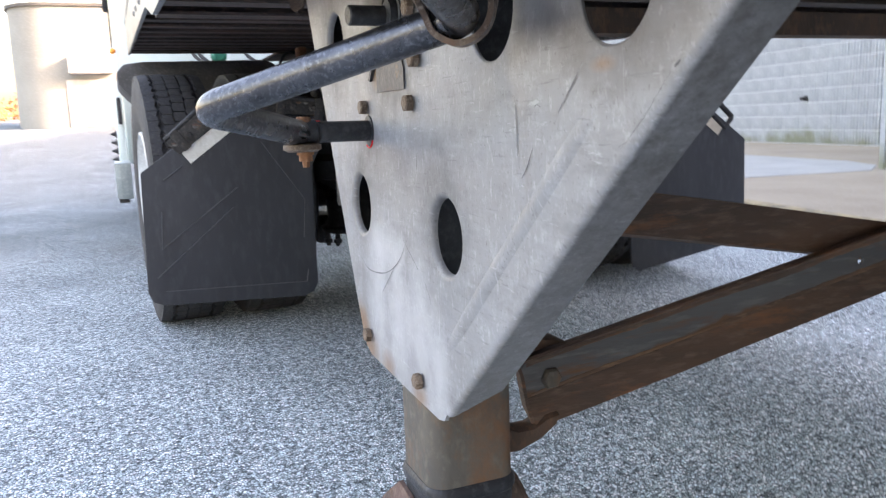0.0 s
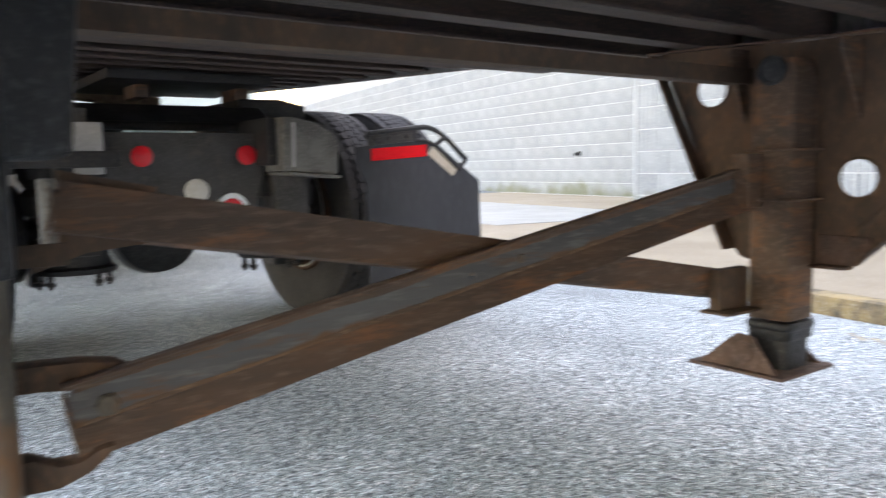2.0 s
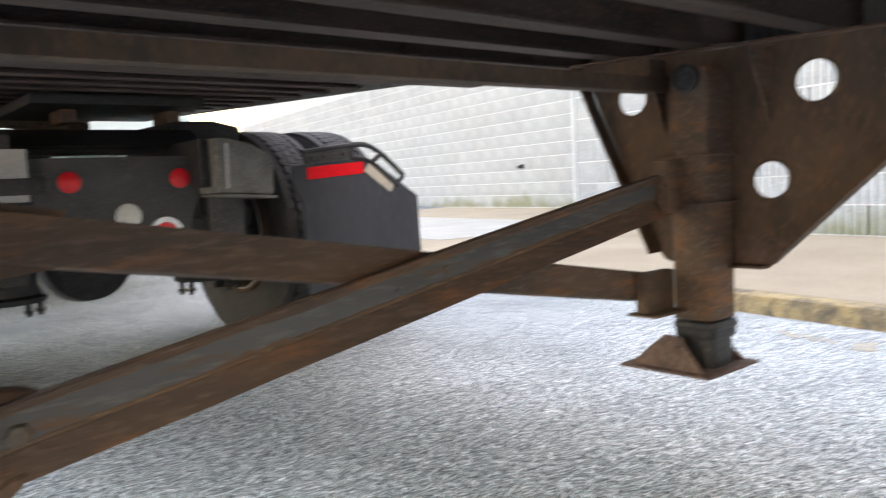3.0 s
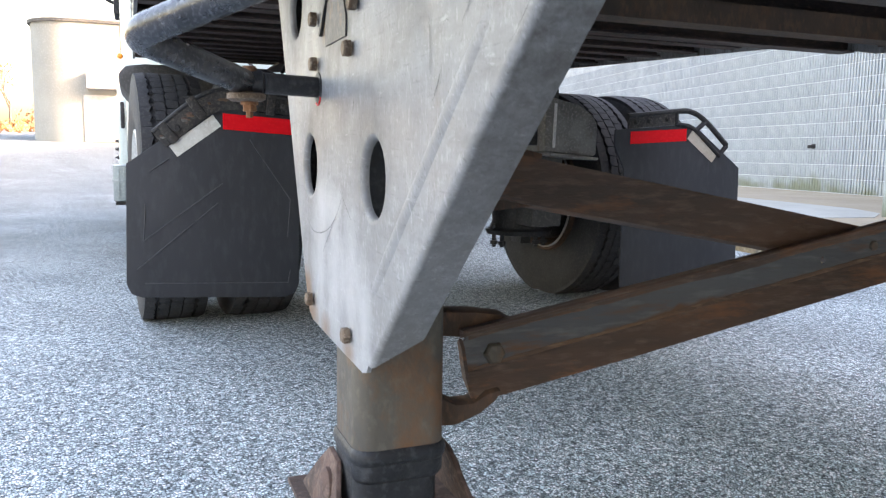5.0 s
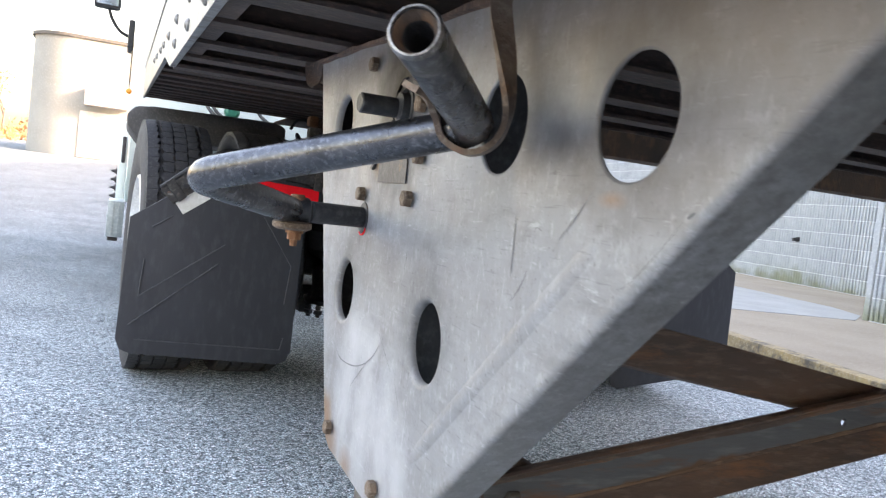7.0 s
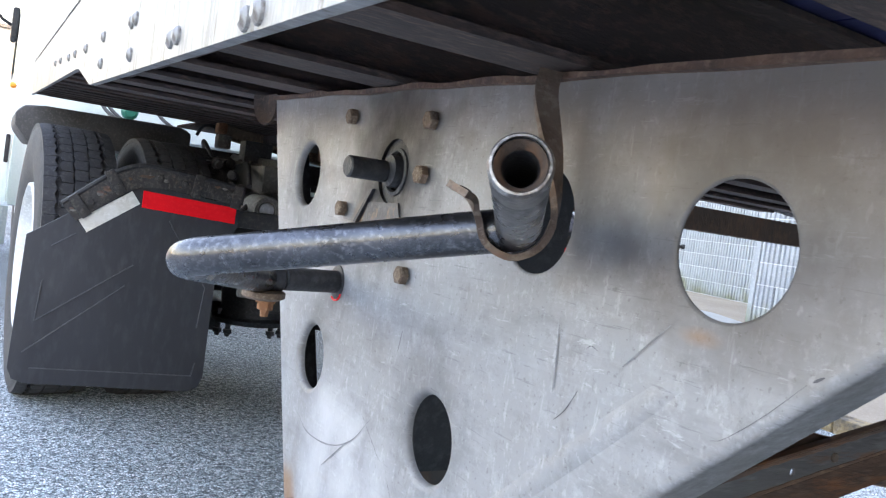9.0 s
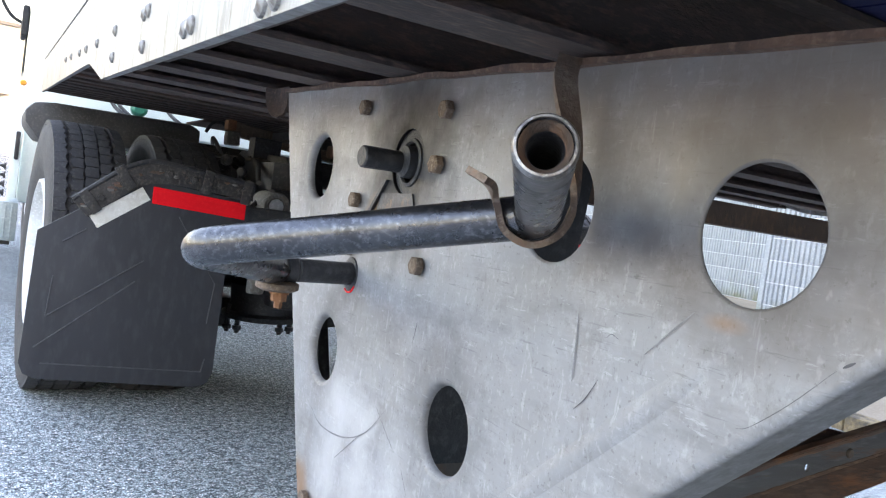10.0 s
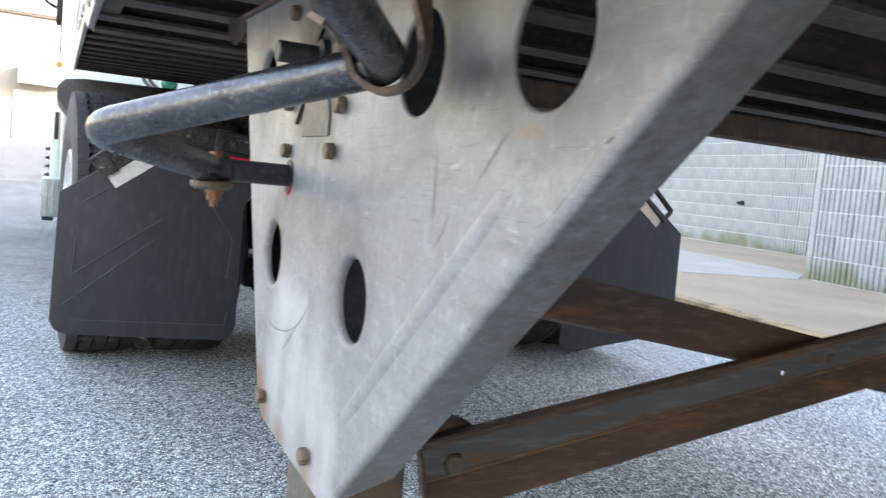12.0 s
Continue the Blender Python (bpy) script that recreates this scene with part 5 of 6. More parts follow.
def flap_outline(x0, x1, zo, zi, r=0.05):
    """Mud flap outline from its outer edge x0 to its inner edge x1, with the outer top corner cut away."""
    s = 1 if x1 > x0 else -1
    w = abs(x1 - x0)
    pts = [(x0 + s * 0.012, 0.708), (x0 + s * 0.26, 0.885), (x0 + s * 0.32, 0.91), (x1 + s * 0.055, 0.875), (x1 + s * 0.055, 0.80), (x1, 0.70)]
    pts += [(x1, zi + r), (x1 - s * r * 0.3, zi + r * 0.3), (x1 - s * r, zi), (x0 + s * r, zo), (x0 + s * r * 0.3, zo + r * 0.3), (x0, zo + r)]
    return pts


def build_flap(x0, x1, y, zo, zi, near):
    s = 1 if x1 > x0 else -1
    bm = nprism(flap_outline(x0, x1, zo, zi), 1, y, y + 0.010, 0.002)
    flap = part("mud_flap", bm, M_FLAP, truck, "black rubber mud flap with moulded lines and reflective tape")
    # moulded border lines; their paler colour paints the groove highlight
    def line(p, q, wd=0.0022):
        bm = bmesh.new()
        a, b = Vector((p[0], y - 0.0015, p[1])), Vector((q[0], y - 0.0015, q[1]))
        sweep(bm, [a, b], wd, 6)
        part("moulded_line", bm, M_LINE, flap)
    w = abs(x1 - x0)
    X = lambda u: x0 + s * u * w  # noqa: E731
    if near:
        line((X(0.10), zo + 0.05), (X(0.93), zi + 0.055))
        line((X(0.93), zi + 0.055), (X(0.945), zi + 0.10))
        line((X(0.10), zo + 0.20), (X(0.55), zo + 0.40))
        line((X(0.10), zo + 0.20), (X(0.115), zo + 0.33))
        line((X(0.06), zo + 0.10), (X(0.52), zo + 0.33))
        line((X(0.71), zo + 0.557), (X(0.95), zo + 0.34))
        line((X(0.95), zo + 0.34), (X(0.93), zo + 0.20))
        line((X(0.14), zo + 0.44), (X(0.25), zo + 0.487))
    # tapes
    p, q = Vector((x0 + s * 0.165, 0, 0.752)), Vector((x0 + s * 0.315, 0, 0.862))
    d = (q - p).normalized()
    n = Vector((-d.z, 0, d.x)) * (1 if s > 0 else -1)
    if n.z < 0:
        n = -n
    bm = nprism([(v.x, v.z) for v in (p - n * 0.024, q - n * 0.024, q + n * 0.024, p + n * 0.024)], 1, y - 0.003, y - 0.001)
    part("white_tape", bm, M_WHITE if near else M_CREAM, flap, "white reflective tape" if near else "aged cream reflective tape")
    bm = nprism([(x0 + s * 0.335, 0.832), (x0 + s * 0.645, 0.812), (x0 + s * 0.645, 0.868), (x0 + s * 0.335, 0.888)], 1, y - 0.003, y - 0.001)
    part("red_tape", bm, M_RED, flap, "red reflective tape")
    # hanger bracket clamped over the top edge
    bm = bmesh.new()
    hang = [(x0 + s * 0.10, 0.812), (x0 + s * 0.232, 0.922), (x0 + s * 0.315, 0.962), (x0 + s * 0.40, 0.962), (x0 + s * 0.665, 0.932)]
    low = [(x0 + s * 0.145, 0.765), (x0 + s * 0.285, 0.880), (x0 + s * 0.325, 0.898), (x0 + s * 0.40, 0.905), (x0 + s * 0.665, 0.880)]
    if near:
        prism(bm, hang + low[::-1], 1, y - 0.010, y - 0.002, 0.002)
    else:
        prism(bm, hang[3:] + low[3:][::-1], 1, y - 0.010, y - 0.002, 0.002)
    part("flap_hanger", bm, M_HANGER, flap, "dirty scaled black steel flap hanger")
    if near:
        for u, zz, tilt in ((0.150, 0.815, 40), (0.245, 0.905, 35), (0.505, 0.925, -7), (0.640, 0.905, -7)):
            part("hanger_clamp", nbox((-0.016, -0.006, -0.040), (0.016, 0.006, 0.040), 0.004, pose(x0 + s * u, y - 0.012, zz, 0, -tilt, 0)), M_HANGER, flap)
    bm = bmesh.new()
    sweep(bm, smooth_path([(a, y - 0.004, b + 0.004) for a, b in hang], 5), 0.009 if near else 0.013, 8)
    if not near:
        sweep(bm, [(a, y - 0.004, b + 0.004) for a, b in low[:4]], 0.010, 8)
        for (a, b), (c, e) in ((hang[0], low[0]), (hang[1], low[1]), (hang[3], low[3])):
            sweep(bm, [(a, y - 0.004, b), (c, y - 0.004, e)], 0.012, 8)
    part("hanger_rod", bm, M_BLACK, flap)
    spots = (0.18, 0.25, 0.38, 0.46, 0.55, 0.62) if near else (0.45, 0.55, 0.62)
    for u in spots:
        zz = 0.933 - (u - 0.4) * 0.10 if u > 0.3 else 0.79 + (u - 0.13) * 0.82
        bm = hexbolt(bmesh.new(), (x0 + s * u, y - 0.010, zz), (0, -1, 0), 0.011, 0.007)
        part("bolt", bm, M_HANGER, flap)
    if near:
        rng = random.Random(3)
        for k in range(26):
            u = rng.uniform(0.12, 0.66)
            zz = (0.935 - (u - 0.4) * 0.10 if u > 0.3 else 0.80 + (u - 0.13) * 0.80) + rng.uniform(-0.02, 0.015)
            r = rng.uniform(0.003, 0.007)
            bm = bmesh.new()
            bmesh.ops.create_icosphere(bm, subdivisions=1, radius=r)
            for v in bm.verts:
                v.co = Vector((v.co.x * rng.uniform(0.6, 3.2) + x0 + s * u, v.co.y * 0.5 + y - 0.010, v.co.z + zz))
            part("dirt_clod", bm, (M_RUST, M_HORN, M_SHOE)[k % 3], flap)
    # arm to the chassis
    bm = bmesh.new()
    back = 0.03 if near else 0.62
    box(bm, (min(x1, x1 + s * 0.42), y + back, 0.80), (max(x1, x1 + s * 0.42), y + back + 0.05, 0.86), 0.008)
    part("flap_arm", bm, M_BLACK, flap)
    return flap


flap_l = build_flap(-0.262, 0.340, 2.02, 0.240, 0.216, True)
flap_r = build_flap(2.515, 1.845, 2.13, 0.205, 0.120, False)


def truck_part(name, bm, mat, label=""):
    return part(name, bm, mat, truck, label)


def build_chassis():
    FY = 2.40
    # rear cross-member plate with lamps
    plate = truck_part("rear_plate", nprism([(0.76, 0.945), (1.46, 0.945), (1.46, 0.76), (1.42, 0.66), (1.42, 0.55), (1.36, 0.505), (0.93, 0.525), (0.88, 0.56), (0.88, 0.70), (0.76, 0.74)], 1, FY, FY + 0.012, 0.002), M_CHASSIS, "grey-black rear chassis plate")
    for x, z, r in ((0.925, 0.846, 0.044), (1.382, 0.848, 0.044)):
        bm = lathe(bmesh.new(), (x, FY - 0.001, z), (0, -1, 0), [(0, r), (0.006, r), (0.012, r * 0.7)], 28)
        part("reflector", bm, M_LENS, plate, "round red reflector")
    for x, z in ((1.000, 0.606), (1.302, 0.603)):
        bm = lathe(bmesh.new(), (x, FY - 0.001, z), (0, -1, 0), [(0, 0.080), (0.012, 0.078), (0.012, 0.060)], 32)
        ring = part("lamp_ring", bm, M_ALU, plate, "pale lamp ring")
        bm = lathe(bmesh.new(), (x, FY - 0.008, z), (0, -1, 0), [(0, 0.058), (0.010, 0.053), (0.014, 0.02)], 28)
        part("lamp_lens", bm, M_LENS, ring, "red tail lamp lens")
    bm = lathe(bmesh.new(), (1.148, FY - 0.001, 0.694), (0, -1, 0), [(0, 0.054), (0.012, 0.053), (0.016, 0.044)], 28)
    part("socket_cover", bm, M_WHITE, plate, "round cream cover plate")
    # chassis rails
    for x in (0.735, 1.50):
        bm = nprism([(x - 0.04, 0.66), (x + 0.04, 0.66), (x + 0.04, 0.675), (x - 0.028, 0.675), (x - 0.028, 0.905), (x + 0.04, 0.905), (x + 0.04, 0.92), (x - 0.04, 0.92)], 1, FY + 0.014, 6.5)
        truck_part("frame_rail", bm, M_BLACK)
    # sloping frame ends and ramps of the fifth wheel
    bm = nprism([(1.47, 0.772), (1.515, 0.772), (1.725, 0.752), (1.738, 0.765), (1.742, 0.900), (1.715, 0.940), (1.640, 0.985), (1.520, 1.008), (1.47, 1.010)], 1, 2.20, 2.74, 0.010)
    horn = truck_part("frame_horn", bm, M_HORN, "dusty grey boxed frame end")
    part("horn_lip", nprism([(1.49, 0.757), (1.735, 0.736), (1.742, 0.742), (1.742, 0.749), (1.49, 0.769)], 1, 2.185, 2.72, 0.002), M_HORN, horn)
    part("horn_trim", nprism([(1.508, 0.79), (1.520, 0.79), (1.526, 0.985), (1.514, 0.985)], 1, 2.192, 2.203, 0.002), M_DOOR, horn, "pale worn corner seam")
    part("horn_web", nprism([(1.425, 0.80), (1.468, 0.80), (1.468, 1.005), (1.425, 1.010)], 1, 2.26, 2.74, 0.008), M_BLACK, horn)
    bm = nprism([(2.36, 0.76), (2.36, 0.90), (2.42, 0.935), (2.95, 0.965), (2.95, 0.76)], 0, 0.60, 0.78, 0.012)
    truck_part("frame_horn", bm, M_BLACK, "grimy black frame end")
    # axle, differential and drums
    bm = bmesh.new()
    rod(bm, (0.42, AXLE_Y, 0.52), (1.90, AXLE_Y, 0.52), 0.065, 24)
    axle = truck_part("axle", bm, M_GREASE, "greasy black drive axle")
    bm = bmesh.new()
    lathe(bm, (TX - 0.05, AXLE_Y + 0.2, 0.50), (0, -1, 0), [(0, 0.10), (0.05, 0.18), (0.16, 0.215), (0.26, 0.20), (0.31, 0.12), (0.33, 0.0)], 28, cap=False)
    part("differential", bm, M_GREASE, axle)
    for x, s in ((0.385, 1), (2 * TX - 0.385, -1)):
        bm = lathe(bmesh.new(), (x, AXLE_Y, 0.52), (s, 0, 0), [(0, 0.22), (0.13, 0.215), (0.14, 0.20), (0.145, 0.08)], 32)
        part("brake_drum", bm, M_GREASE, axle)
        bm = bmesh.new()
        lathe(bm, (x + s * 0.30, AXLE_Y - 0.22, 0.50), (0, 1, 0.1), [(0, 0.03), (0.01, 0.085), (0.09, 0.085), (0.10, 0.09), (0.11, 0.085), (0.18, 0.08), (0.19, 0.02)], 24)
        part("brake_chamber", bm, M_BLACK, axle)
        bm = lathe(bmesh.new(), (x + s * 0.24, AXLE_Y - 0.28, 0.60), (0, 0, 1), [(0, 0.09), (0.01, 0.12), (0.09, 0.135), (0.12, 0.11), (0.16, 0.135), (0.24, 0.12), (0.25, 0.09)], 28)
        part("air_bag", bm, M_TYRE, axle, "black air spring")
        bm = nprism([(AXLE_Y - 0.40, 0.56), (AXLE_Y + 0.6, 0.62), (AXLE_Y + 0.6, 0.68), (AXLE_Y - 0.40, 0.60)], 0, x + s * 0.17, x + s * 0.25, 0.005)
        part("spring_arm", bm, M_BLACK, axle)
        bm = nprism([(AXLE_Y - 0.06, 0.28), (AXLE_Y + 0.05, 0.28), (AXLE_Y + 0.08, 0.42), (AXLE_Y - 0.10, 0.42)], 0, x + s * 0.16, x + s * 0.22, 0.006)
        part("shackle", bm, M_GREASE, axle)
    # air spring seat that hangs low beside the inner wheel, with its clamp ends
    for x in (0.705, 1.62):
        seat_bm = lathe(bmesh.new(), (x, 2.72, 0.345), (0, 0, 1), [(0, 0.10), (0.008, 0.165), (0.030, 0.172), (0.042, 0.150), (0.080, 0.138), (0.160, 0.145), (0.190, 0.10)], 32)
        part("spring_seat", seat_bm, M_GREASE, axle, "greasy black spring seat")
        for dx in (-0.150, -0.105, 0.09, 0.135):
            bm = lathe(bmesh.new(), (x + dx, 2.70, 0.272 + abs(dx) * 0.12), (0, 0, 1), [(0, 0.010), (0.012, 0.012), (0.014, 0.020), (0.032, 0.020), (0.034, 0.012), (0.12, 0.012)], 8)
            part("clamp_bolt", bm, M_GREASE, axle)
    # upright boxes beside the plate
    truck_part("shock_box", nbox((1.50, 2.36, 0.42), (1.66, 2.52, 0.78), 0.01), M_CHASSIS)
    truck_part("hanger_box", nbox((0.64, 2.36, 0.45), (0.74, 2.50, 0.80), 0.01), M_BLACK)
    truck_part("side_bracket", nbox((0.655, 2.338, 0.775), (0.766, 2.3575, 0.980), 0.006), M_DOOR, "pale grey upright bracket")
    bm = lathe(bmesh.new(), (0.553, 2.35, 0.513), (0, 0, 1), [(0, 0.031), (0.01, 0.035), (0.240, 0.035), (0.250, 0.028)], 20)
    truck_part("shock_absorber", bm, M_HORN, "dusty grey shock absorber")
    bm = nprism([(1.50, 1.06), (1.50, 1.130), (1.72, 1.135), (1.86, 1.105), (1.86, 1.03)], 1, 2.76, 3.40, 0.012)
    truck_part("inner_fender", bm, M_BLACK, "black sloped inner fender")
    # fifth wheel
    bm = nprism([(2.55, 1.00), (2.70, 1.085), (3.45, 1.115), (3.55, 1.08), (3.5, 1.05), (2.7, 1.03)], 0, 0.72, 1.58, 0.01)
    fifth = truck_part("fifth_wheel", bm, M_GREASE, "greasy black fifth wheel coupling")
    for x in (0.78, 1.46):
        part("pedestal", nprism([(2.75, 0.92), (3.4, 0.92), (3.25, 1.06), (2.9, 1.06)], 0, x, x + 0.06, 0.005), M_RUST, fifth)
    bm = bmesh.new()
    rod(bm, (0.62, 2.62, 0.985), (1.70, 2.62, 0.985), 0.02)
    part("slide_bar", bm, M_BLACK, fifth)
    # valves, plates and castings over the near rail
    rng = random.Random(5)
    for k in range(9):
        x, y, z = rng.uniform(0.46, 0.60), rng.uniform(2.55, 2.95), rng.uniform(0.93, 1.04)
        r = rng.uniform(0.012, 0.030)
        bm = lathe(bmesh.new(), (x, y, z), (rng.uniform(-0.4, 0.4), -1, rng.uniform(-0.3, 0.9)), [(0, r * 0.6), (0.006, r), (r, r), (r * 1.1, r * 0.7), (r * 1.8, r * 0.65), (r * 1.9, r * 0.3)], 14)
        truck_part("valve", bm, (M_BLACK, M_CHASSIS, M_GREASE)[k % 3])
    truck_part("rail_cover", nbox((0.600, 2.46, 0.925), (0.735, 2.92, 1.045), 0.006), M_CHASSIS, "grey dusty cover plate on the frame rail")
    ledge = truck_part("cover_ledge", nbox((0.455, 2.90, 1.050), (0.760, 3.16, 1.063), 0.002), M_HORN, "thin pale-edged steel plate")
    for k in range(5):
        part("bolt", hexbolt(bmesh.new(), (0.475 + 0.05 * k, 2.93, 1.063), (0, 0, 1), 0.009, 0.008), M_HANGER, ledge)
    truck_part("control_box", nbox((0.652, 2.97, 1.068), (0.785, 3.07, 1.168), 0.008), M_GREASE, "black control box")
    bm = bmesh.new()
    rings = []
    for k in range(9):
        t = k / 8
        x, z0, z1 = 0.66 + 0.66 * t, 1.190 - 0.072 * t, 1.262 - 0.078 * t
        rings.append([bm.verts.new((x, y, z)) for y, z in ((3.42, z0 + 0.008), (3.43, z0), (3.52, z0), (3.53, z0 + 0.01), (3.53, z1 - 0.01), (3.52, z1), (3.43, z1), (3.42, z1 - 0.008))])
    for p, q in zip(rings, rings[1:]):
        for k in range(8):
            bm.faces.new((p[k], p[(k + 1) % 8], q[(k + 1) % 8], q[k]))
    bm.faces.new(rings[0])
    bm.faces.new(rings[-1])
    beam = truck_part("cross_casting", bm, M_TAN, "dusty tan cast cross beam")
    part("casting_lug", nbox((0.612, 3.36, 1.205), (0.662, 3.44, 1.262), 0.014), M_ORANGE, beam, "orange rusty lug")
    part("casting_foot", nbox((0.618, 3.37, 1.130), (0.690, 3.44, 1.202), 0.012), M_HORN, beam, "pale dusty foot")
    bm = sweep(bmesh.new(), smooth_path([(0.560, 3.60, 1.190), (0.590, 3.60, 1.243), (0.640, 3.60, 1.252), (0.668, 3.60, 1.225), (0.670, 3.60, 1.17)], 6), 0.009, 10)
    truck_part("pull_handle", bm, M_BLACK, "black bent pull handle")
    # added black box fills in for dark clutter before the cab
    truck_part("tool_box", nbox((0.42, 3.55, 0.78), (1.15, 3.70, 1.125), 0.012), M_BLACK, "black filler box across the frame")
    for k, (a, b, c) in enumerate((((0.50, 2.3, 0.95), (0.62, 2.8, 1.05), (0.7, 3.4, 1.02)), ((0.55, 3.0, 1.0), (0.58, 3.5, 1.16), (0.75, 4.2, 1.1)), ((0.45, 2.2, 0.85), (0.6, 2.5, 0.92), (0.75, 3.0, 0.9)))):
        bm = sweep(bmesh.new(), smooth_path([a, b, c], 8), 0.010, 10)
        truck_part("air_line", bm, M_BLACK)
    bm = lathe(bmesh.new(), (0.545, 2.18, 0.87), (0, 1, 0), [(0.012, 0.0), (0.012, 0.030), (0, 0.036), (0.0, 0.048), (0.01, 0.055), (0.16, 0.055)], 24, cap=False)
    tank = truck_part("air_tank", bm, M_HORN, "dusty grey air tank end")
    part("tank_cap", lathe(bmesh.new(), (0.545, 2.188, 0.87), (0, -1, 0), [(0, 0.029), (0.004, 0.027), (0.006, 0.012)], 20), M_ALU, tank)


build_chassis()


def build_cab():
    # black quarter fender behind the cab
    truck_part("fender", nprism([(-0.285, 1.10), (-0.29, 1.16), (-0.25, 1.205), (-0.16, 1.215), (0.50, 1.225), (0.56, 1.20), (0.56, 1.06), (-0.22, 1.02)], 1, 3.72, 4.5, 0.02), M_CHASSIS, "dusty black plastic fender behind the cab")
    # sleeper cab: shell with rounded corners
    cab = truck_part("cab", nprism([(-0.285, 1.20), (-0.285, 3.1), (-0.10, 3.4), (2.40, 3.4), (2.59, 3.1), (2.59, 1.20)], 1, 5.1, 7.2, 0.05), M_MINT, "mint-white sleeper cab")
    part("lower_cab", nbox((-0.262, 5.2, 0.62), (0.2, 7.0, 1.198), 0.03), M_MINT, cab)
    part("lower_cab", nbox((2.1, 5.2, 0.62), (2.57, 7.0, 1.198), 0.03), M_MINT, cab)
    part("hood", nbox((0.1, 7.2, 0.9), (2.2, 8.9, 1.9), 0.12), M_MINT, cab)
    part("side_window", nbox((-0.300, 6.0, 1.55), (-0.288, 6.7, 1.95), 0.004), M_GLASS, cab)
    # side fairing
    truck_part("skirt", nbox((-0.318, 5.0, 0.60), (-0.262, 5.18, 1.19), 0.015), M_MINT, "mint-white side fairing")
    # polished steps
    st = truck_part("step", nbox((-0.350, 4.45, 0.430), (-0.255, 4.95, 0.655), 0.004), M_STEP, "pale painted step box")
    part("step_lip", nbox((-0.356, 4.444, 0.556), (-0.252, 4.449, 0.568), 0.001), M_STEP, st)
    for x in (-0.322, -0.290):
        part("step_rib", nbox((x, 4.445, 0.440), (x + 0.009, 4.449, 0.645), 0.001), M_STEP, st)
    truck_part("step_bracket", nbox((-0.34, 4.47, 0.405), (-0.28, 4.9, 0.423), 0.004), M_BLACK)
    # side marker lamp, wheel nut caps, grab handle
    bm = lathe(bmesh.new(), (-0.292, 5.06, 1.395), (0, -1, 0), [(0, 0.020), (0.02, 0.018), (0.03, 0.008)], 16)
    truck_part("marker_lamp", bm, M_AMBER, "amber side marker lamp")
    for k in range(4):
        bm = lathe(bmesh.new(), (-0.325, 6.6, 0.83 - 0.072 * k), (-1, 0, 0), [(0, 0.030), (0.012, 0.028), (0.016, 0.018), (0.05, 0.006)], 12)
        truck_part("nut_cap", bm, M_BLACK)
    truck_part("grab_handle", nbox((-0.300, 4.96, 0.90), (-0.275, 4.985, 1.08), 0.008), M_BLACK)
    # mirror on its arm
    mir = truck_part("mirror_housing", nbox((-0.600, 5.95, 2.09), (-0.405, 6.05, 2.60), 0.03), M_BLACK, "tall black cab mirror")
    part("mirror_glass", nbox((-0.580, 5.944, 2.115), (-0.425, 5.949, 2.57), 0.002), M_MIRROR, mir, "mirror glass")
    bm = sweep(bmesh.new(), smooth_path([(-0.49, 6.0, 2.10), (-0.46, 6.0, 2.02), (-0.40, 6.0, 1.94), (-0.32, 6.0, 1.90)], 6), 0.013, 10)
    part("mirror_arm", bm, M_BLACK, mir)
    part("mirror_mount", nbox((-0.335, 5.85, 1.80), (-0.288, 6.2, 2.02), 0.02), M_BLACK, mir)
    # green coupling head behind the cab
    bm = lathe(bmesh.new(), (0.36, 4.70, 1.325), (0, -1, 0), [(0, 0.03), (0.02, 0.05), (0.07, 0.05), (0.09, 0.03)], 18)
    truck_part("coupling_head", bm, M_GREEN, "green air coupling head")
    for x in (0.20, 0.24, 0.55):
        bm = sweep(bmesh.new(), smooth_path([(x, 5.0, 1.45), (x + 0.02, 4.75, 1.33), (x + 0.1, 4.3, 1.20)], 6), 0.012, 8)
        truck_part("air_line", bm, M_BLACK)
    # steering wheels under the cab
    for x in (0.02, 2 * TX - 0.02):
        put_wheel(x, 7.7, RIM_L if x < TX else RIM_R, 5)


build_cab()

# ---- far yard ----
def build_tank():
    """White concrete building with a rounded corner."""
    Y, Z = 45.0, 1.15
    b = thing("storage_building", (-1.0, Y, Z), "white painted concrete building with a rounded corner", "building")
    out = []
    R = 2.2
    for k in range(13):
        t = math.pi - k * (math.pi / 2) / 12
        out.append((-5.2 + R + R * math.cos(t), Y + R - R * math.sin(t)))
    out += [(14, Y), (14, Y + 12), (-5.2, Y + 12)]
    bm = nprism(out, 2, Z - 0.4, 7.35)
    part("wall", bm, M_TANK, b)
    bm = nprism([(x + (-0.12 if x < 0 else 0.1), y - 0.1) for x, y in out], 2, 7.354, 7.52)
    part("roof_edge", bm, M_DUSTY, b, "dark roof edge")
    part("hood_box", nbox((-2.4, Y - 0.9, 3.9), (-0.3, Y - 0.005, 4.8), 0.03), M_DOOR, b, "white box over the door")
    part("door", nbox((-2.6, Y - 0.06, Z), (-0.6, Y - 0.005, 3.6), 0.01), M_DOOR, b, "white steel door")


build_tank()


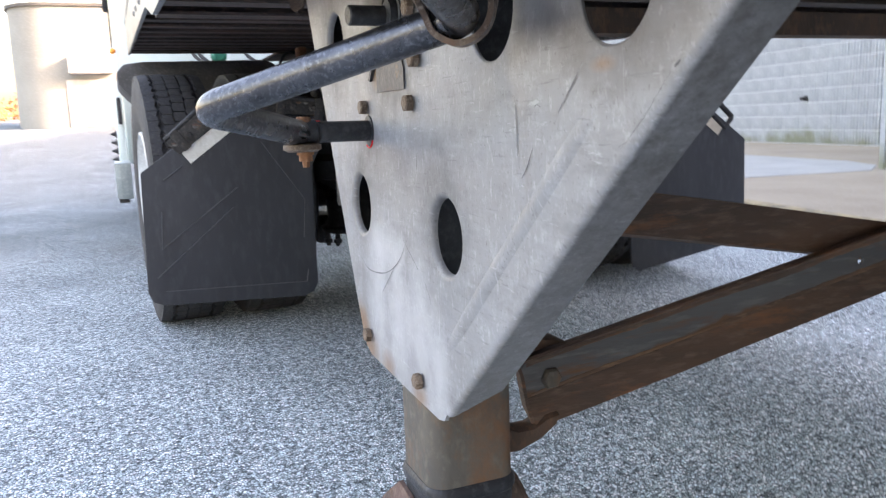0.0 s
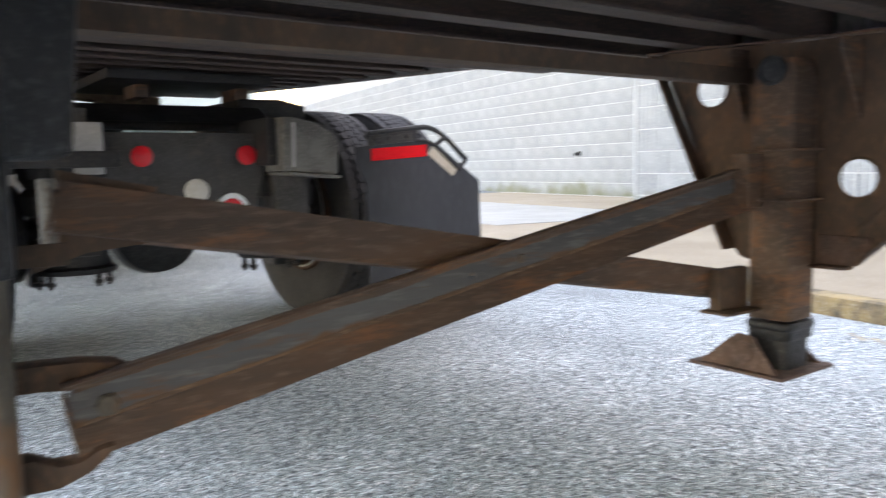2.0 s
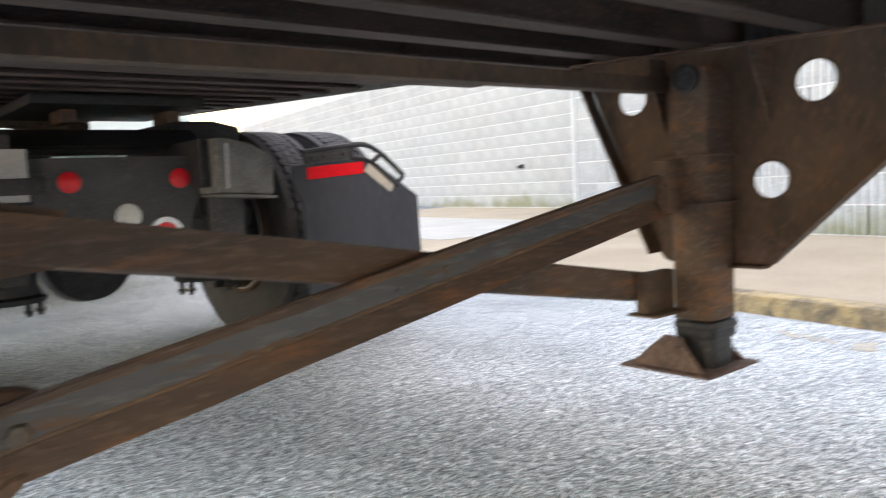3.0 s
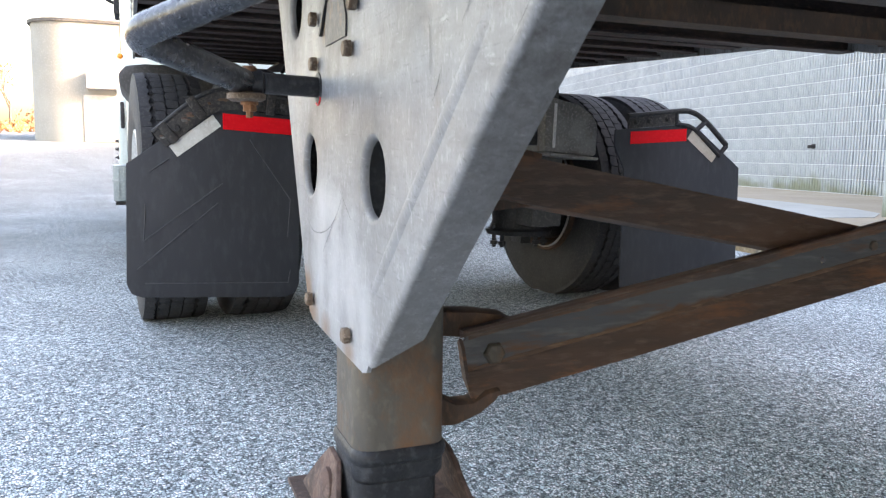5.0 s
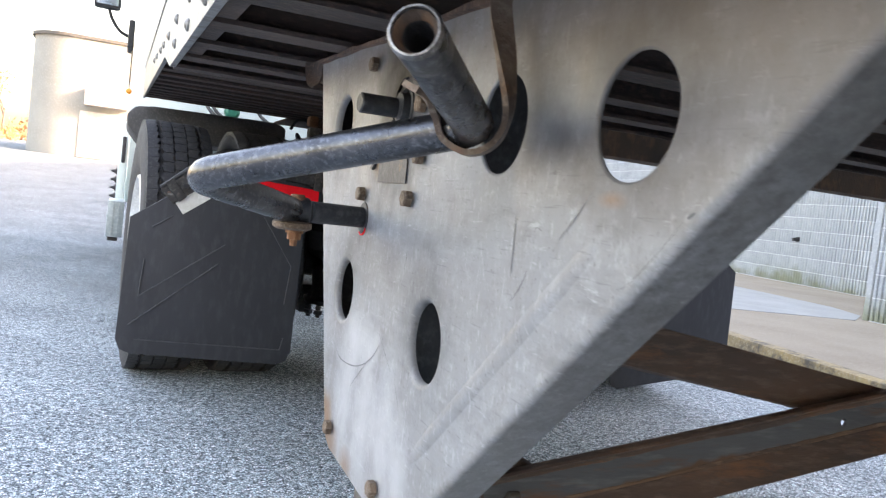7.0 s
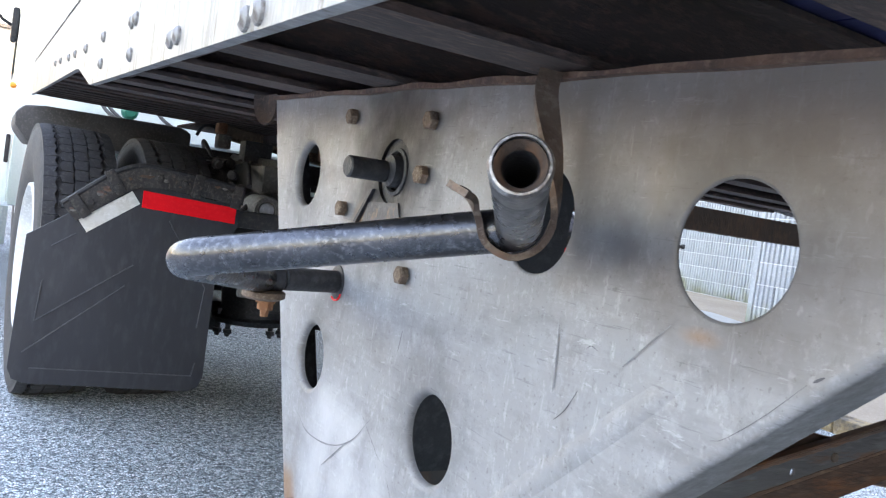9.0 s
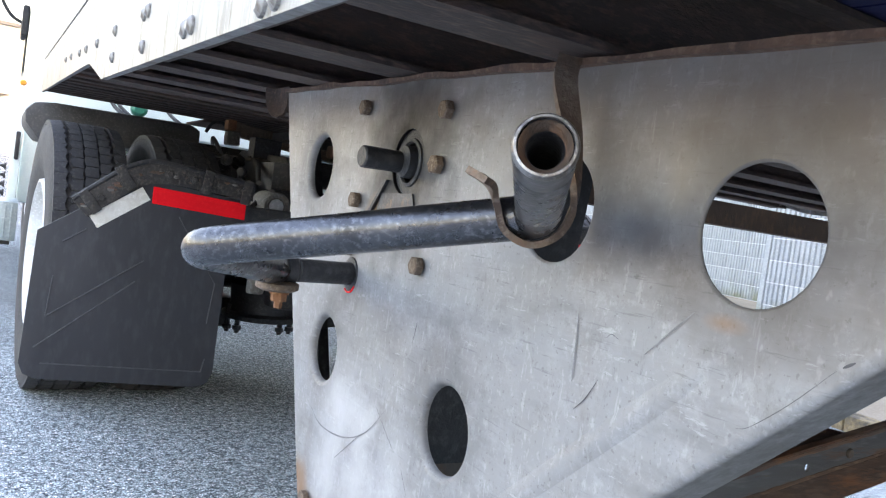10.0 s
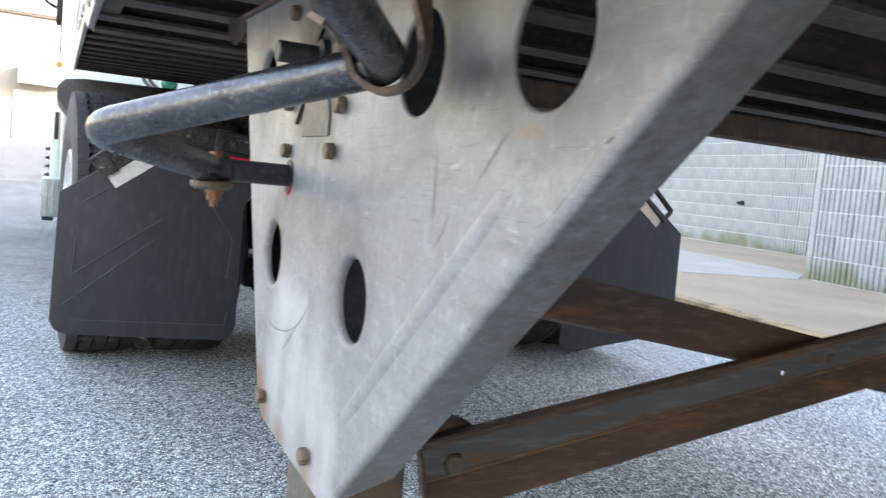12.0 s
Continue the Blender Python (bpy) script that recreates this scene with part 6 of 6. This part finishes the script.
def tree(x, y, h, seed):
    rng = random.Random(seed)
    z0 = min(rise(y), 3.5)
    t = thing("tree", (x, y, z0), "bare autumn tree with a few orange leaves", "tree", "trees at the yard's edge")
    bm = bmesh.new()
    tips = []

    def limb(p, d, length, r, depth):
        q = p + d * length
        mid = p.lerp(q, 0.5) + Vector((rng.uniform(-1, 1), rng.uniform(-1, 1), 0)) * length * 0.06
        path = [p, mid, q]
        a = axes(d)
        rings = []
        for i, c in enumerate(path):
            rr = r * (1 - 0.22 * i)
            rings.append([bm.verts.new(c + (a[1] * math.cos(k * math.pi / 3) + a[2] * math.sin(k * math.pi / 3)) * rr) for k in range(6)])
        for u, v in zip(rings, rings[1:]):
            for k in range(6):
                bm.faces.new((u[k], u[(k + 1) % 6], v[(k + 1) % 6], v[k]))
        if depth == 0:
            tips.append(q)
            return
        for k in range(3 if depth > 1 else 4):
            nd = (d + Vector((rng.uniform(-1, 1), rng.uniform(-1, 1), rng.uniform(-0.1, 0.6))) * 0.75).normalized()
            limb(p.lerp(q, rng.uniform(0.6, 1.0)), nd, length * rng.uniform(0.55, 0.8), r * 0.5, depth - 1)

    limb(Vector((x, y, z0 - 0.1)), Vector((0, 0, 1)), h * 0.36, h * 0.02, 4)
    part("trunk", bm, M_BARK, t)
    bm = bmesh.new()
    for p in tips:
        for k in range(2):
            c = p + Vector((rng.gauss(0, 0.3), rng.gauss(0, 0.3), rng.gauss(0, 0.3)))
            s = rng.uniform(0.05, 0.12)
            e = Euler((rng.uniform(0, 6), rng.uniform(0, 6), rng.uniform(0, 6))).to_matrix()
            bm.faces.new([bm.verts.new(c + e @ Vector(v) * s) for v in ((-1, -0.5, 0), (0, -0.8, 0.2), (1, 0, 0), (0, 0.8, 0.2))])
    part("crown", bm, M_LEAF, t, "sparse orange leaves")


for k, (x, y, h) in enumerate(((-13, 76, 9), (-10.5, 80, 7.5), (-16, 84, 10), (-12.2, 70, 6), (-20, 74, 9), (-26, 80, 10))):
    tree(x, y, h, 40 + k)


def build_brush():
    rng = random.Random(9)
    bm = bmesh.new()
    for k in range(2600):
        x, y = rng.uniform(-60, -6), rng.uniform(66, 84)
        z = min(rise(y), 3.5) + rng.uniform(0, 1) ** 1.5 * 2.4 * (0.6 + 0.4 * math.sin(x * 0.7))
        s = rng.uniform(0.1, 0.3)
        e = Euler((rng.uniform(0, 6), rng.uniform(0, 6), rng.uniform(0, 6))).to_matrix()
        bm.faces.new([bm.verts.new(Vector((x, y, z)) + e @ Vector(v) * s) for v in ((-1, -0.5, 0), (0, -0.8, 0.2), (1, 0, 0), (0, 0.8, 0.2))])
    ob = new("brush", finish("brush", bm, M_LEAF))
    tagged(ob, "low orange-brown autumn brush at the yard's edge", "brush", kind="stuff")


build_brush()

# ---- building on the kerb side, with single blocks (last) ----
build_wall("wall_east", along(7.93, 5.60) @ pose(0, -12.1, 0), 12.1, 9.0, 13, 2.8, 12.2, "white painted fluted block wall with green algae at its foot")
# wall added out of view to keep sun off the ground behind
structure("wall_south", nbox((0.0, -60.0, -0.2), (0.4, -12.1, 9.0), 0, along(7.93, 5.60)), M_BLOCK, "unseen plain block wall added to shade the ground behind", "wall")
build_wall("wall_north", along(12.35, 9.0) @ pose(0, -4.4, 0), 28.05, 9.0, 13, 2.4, 14.0, "white painted fluted block wall set back behind the pavement")
WALL_M = along(7.93, 5.60)
bm = nbox((0.405, -0.40, -0.2), (5.4, 0.0, 9.0), 0, WALL_M)
structure("wall_return", bm, M_BLOCK, "white painted block return wall", "wall")
structure("wall_corner", nbox((-0.034, 0.002, -0.1), (0.40, 0.082, 9.0), 0.006, WALL_M), M_BLOCK, "smooth white corner strip of the block wall", "trim")
# wall outlet
outlet = thing("wall_outlet", (12.9, 11.6, 0.9), "small dark pipe outlet on the white wall", "pipe outlet")
bm = lathe(bmesh.new(), (12.72, 11.2, 1.02), (-1, 0.17, -0.1), [(0, 0.05), (0.06, 0.05), (0.07, 0.035), (0.15, 0.035)], 16)
part("pipe", bm, M_BLACK, outlet)
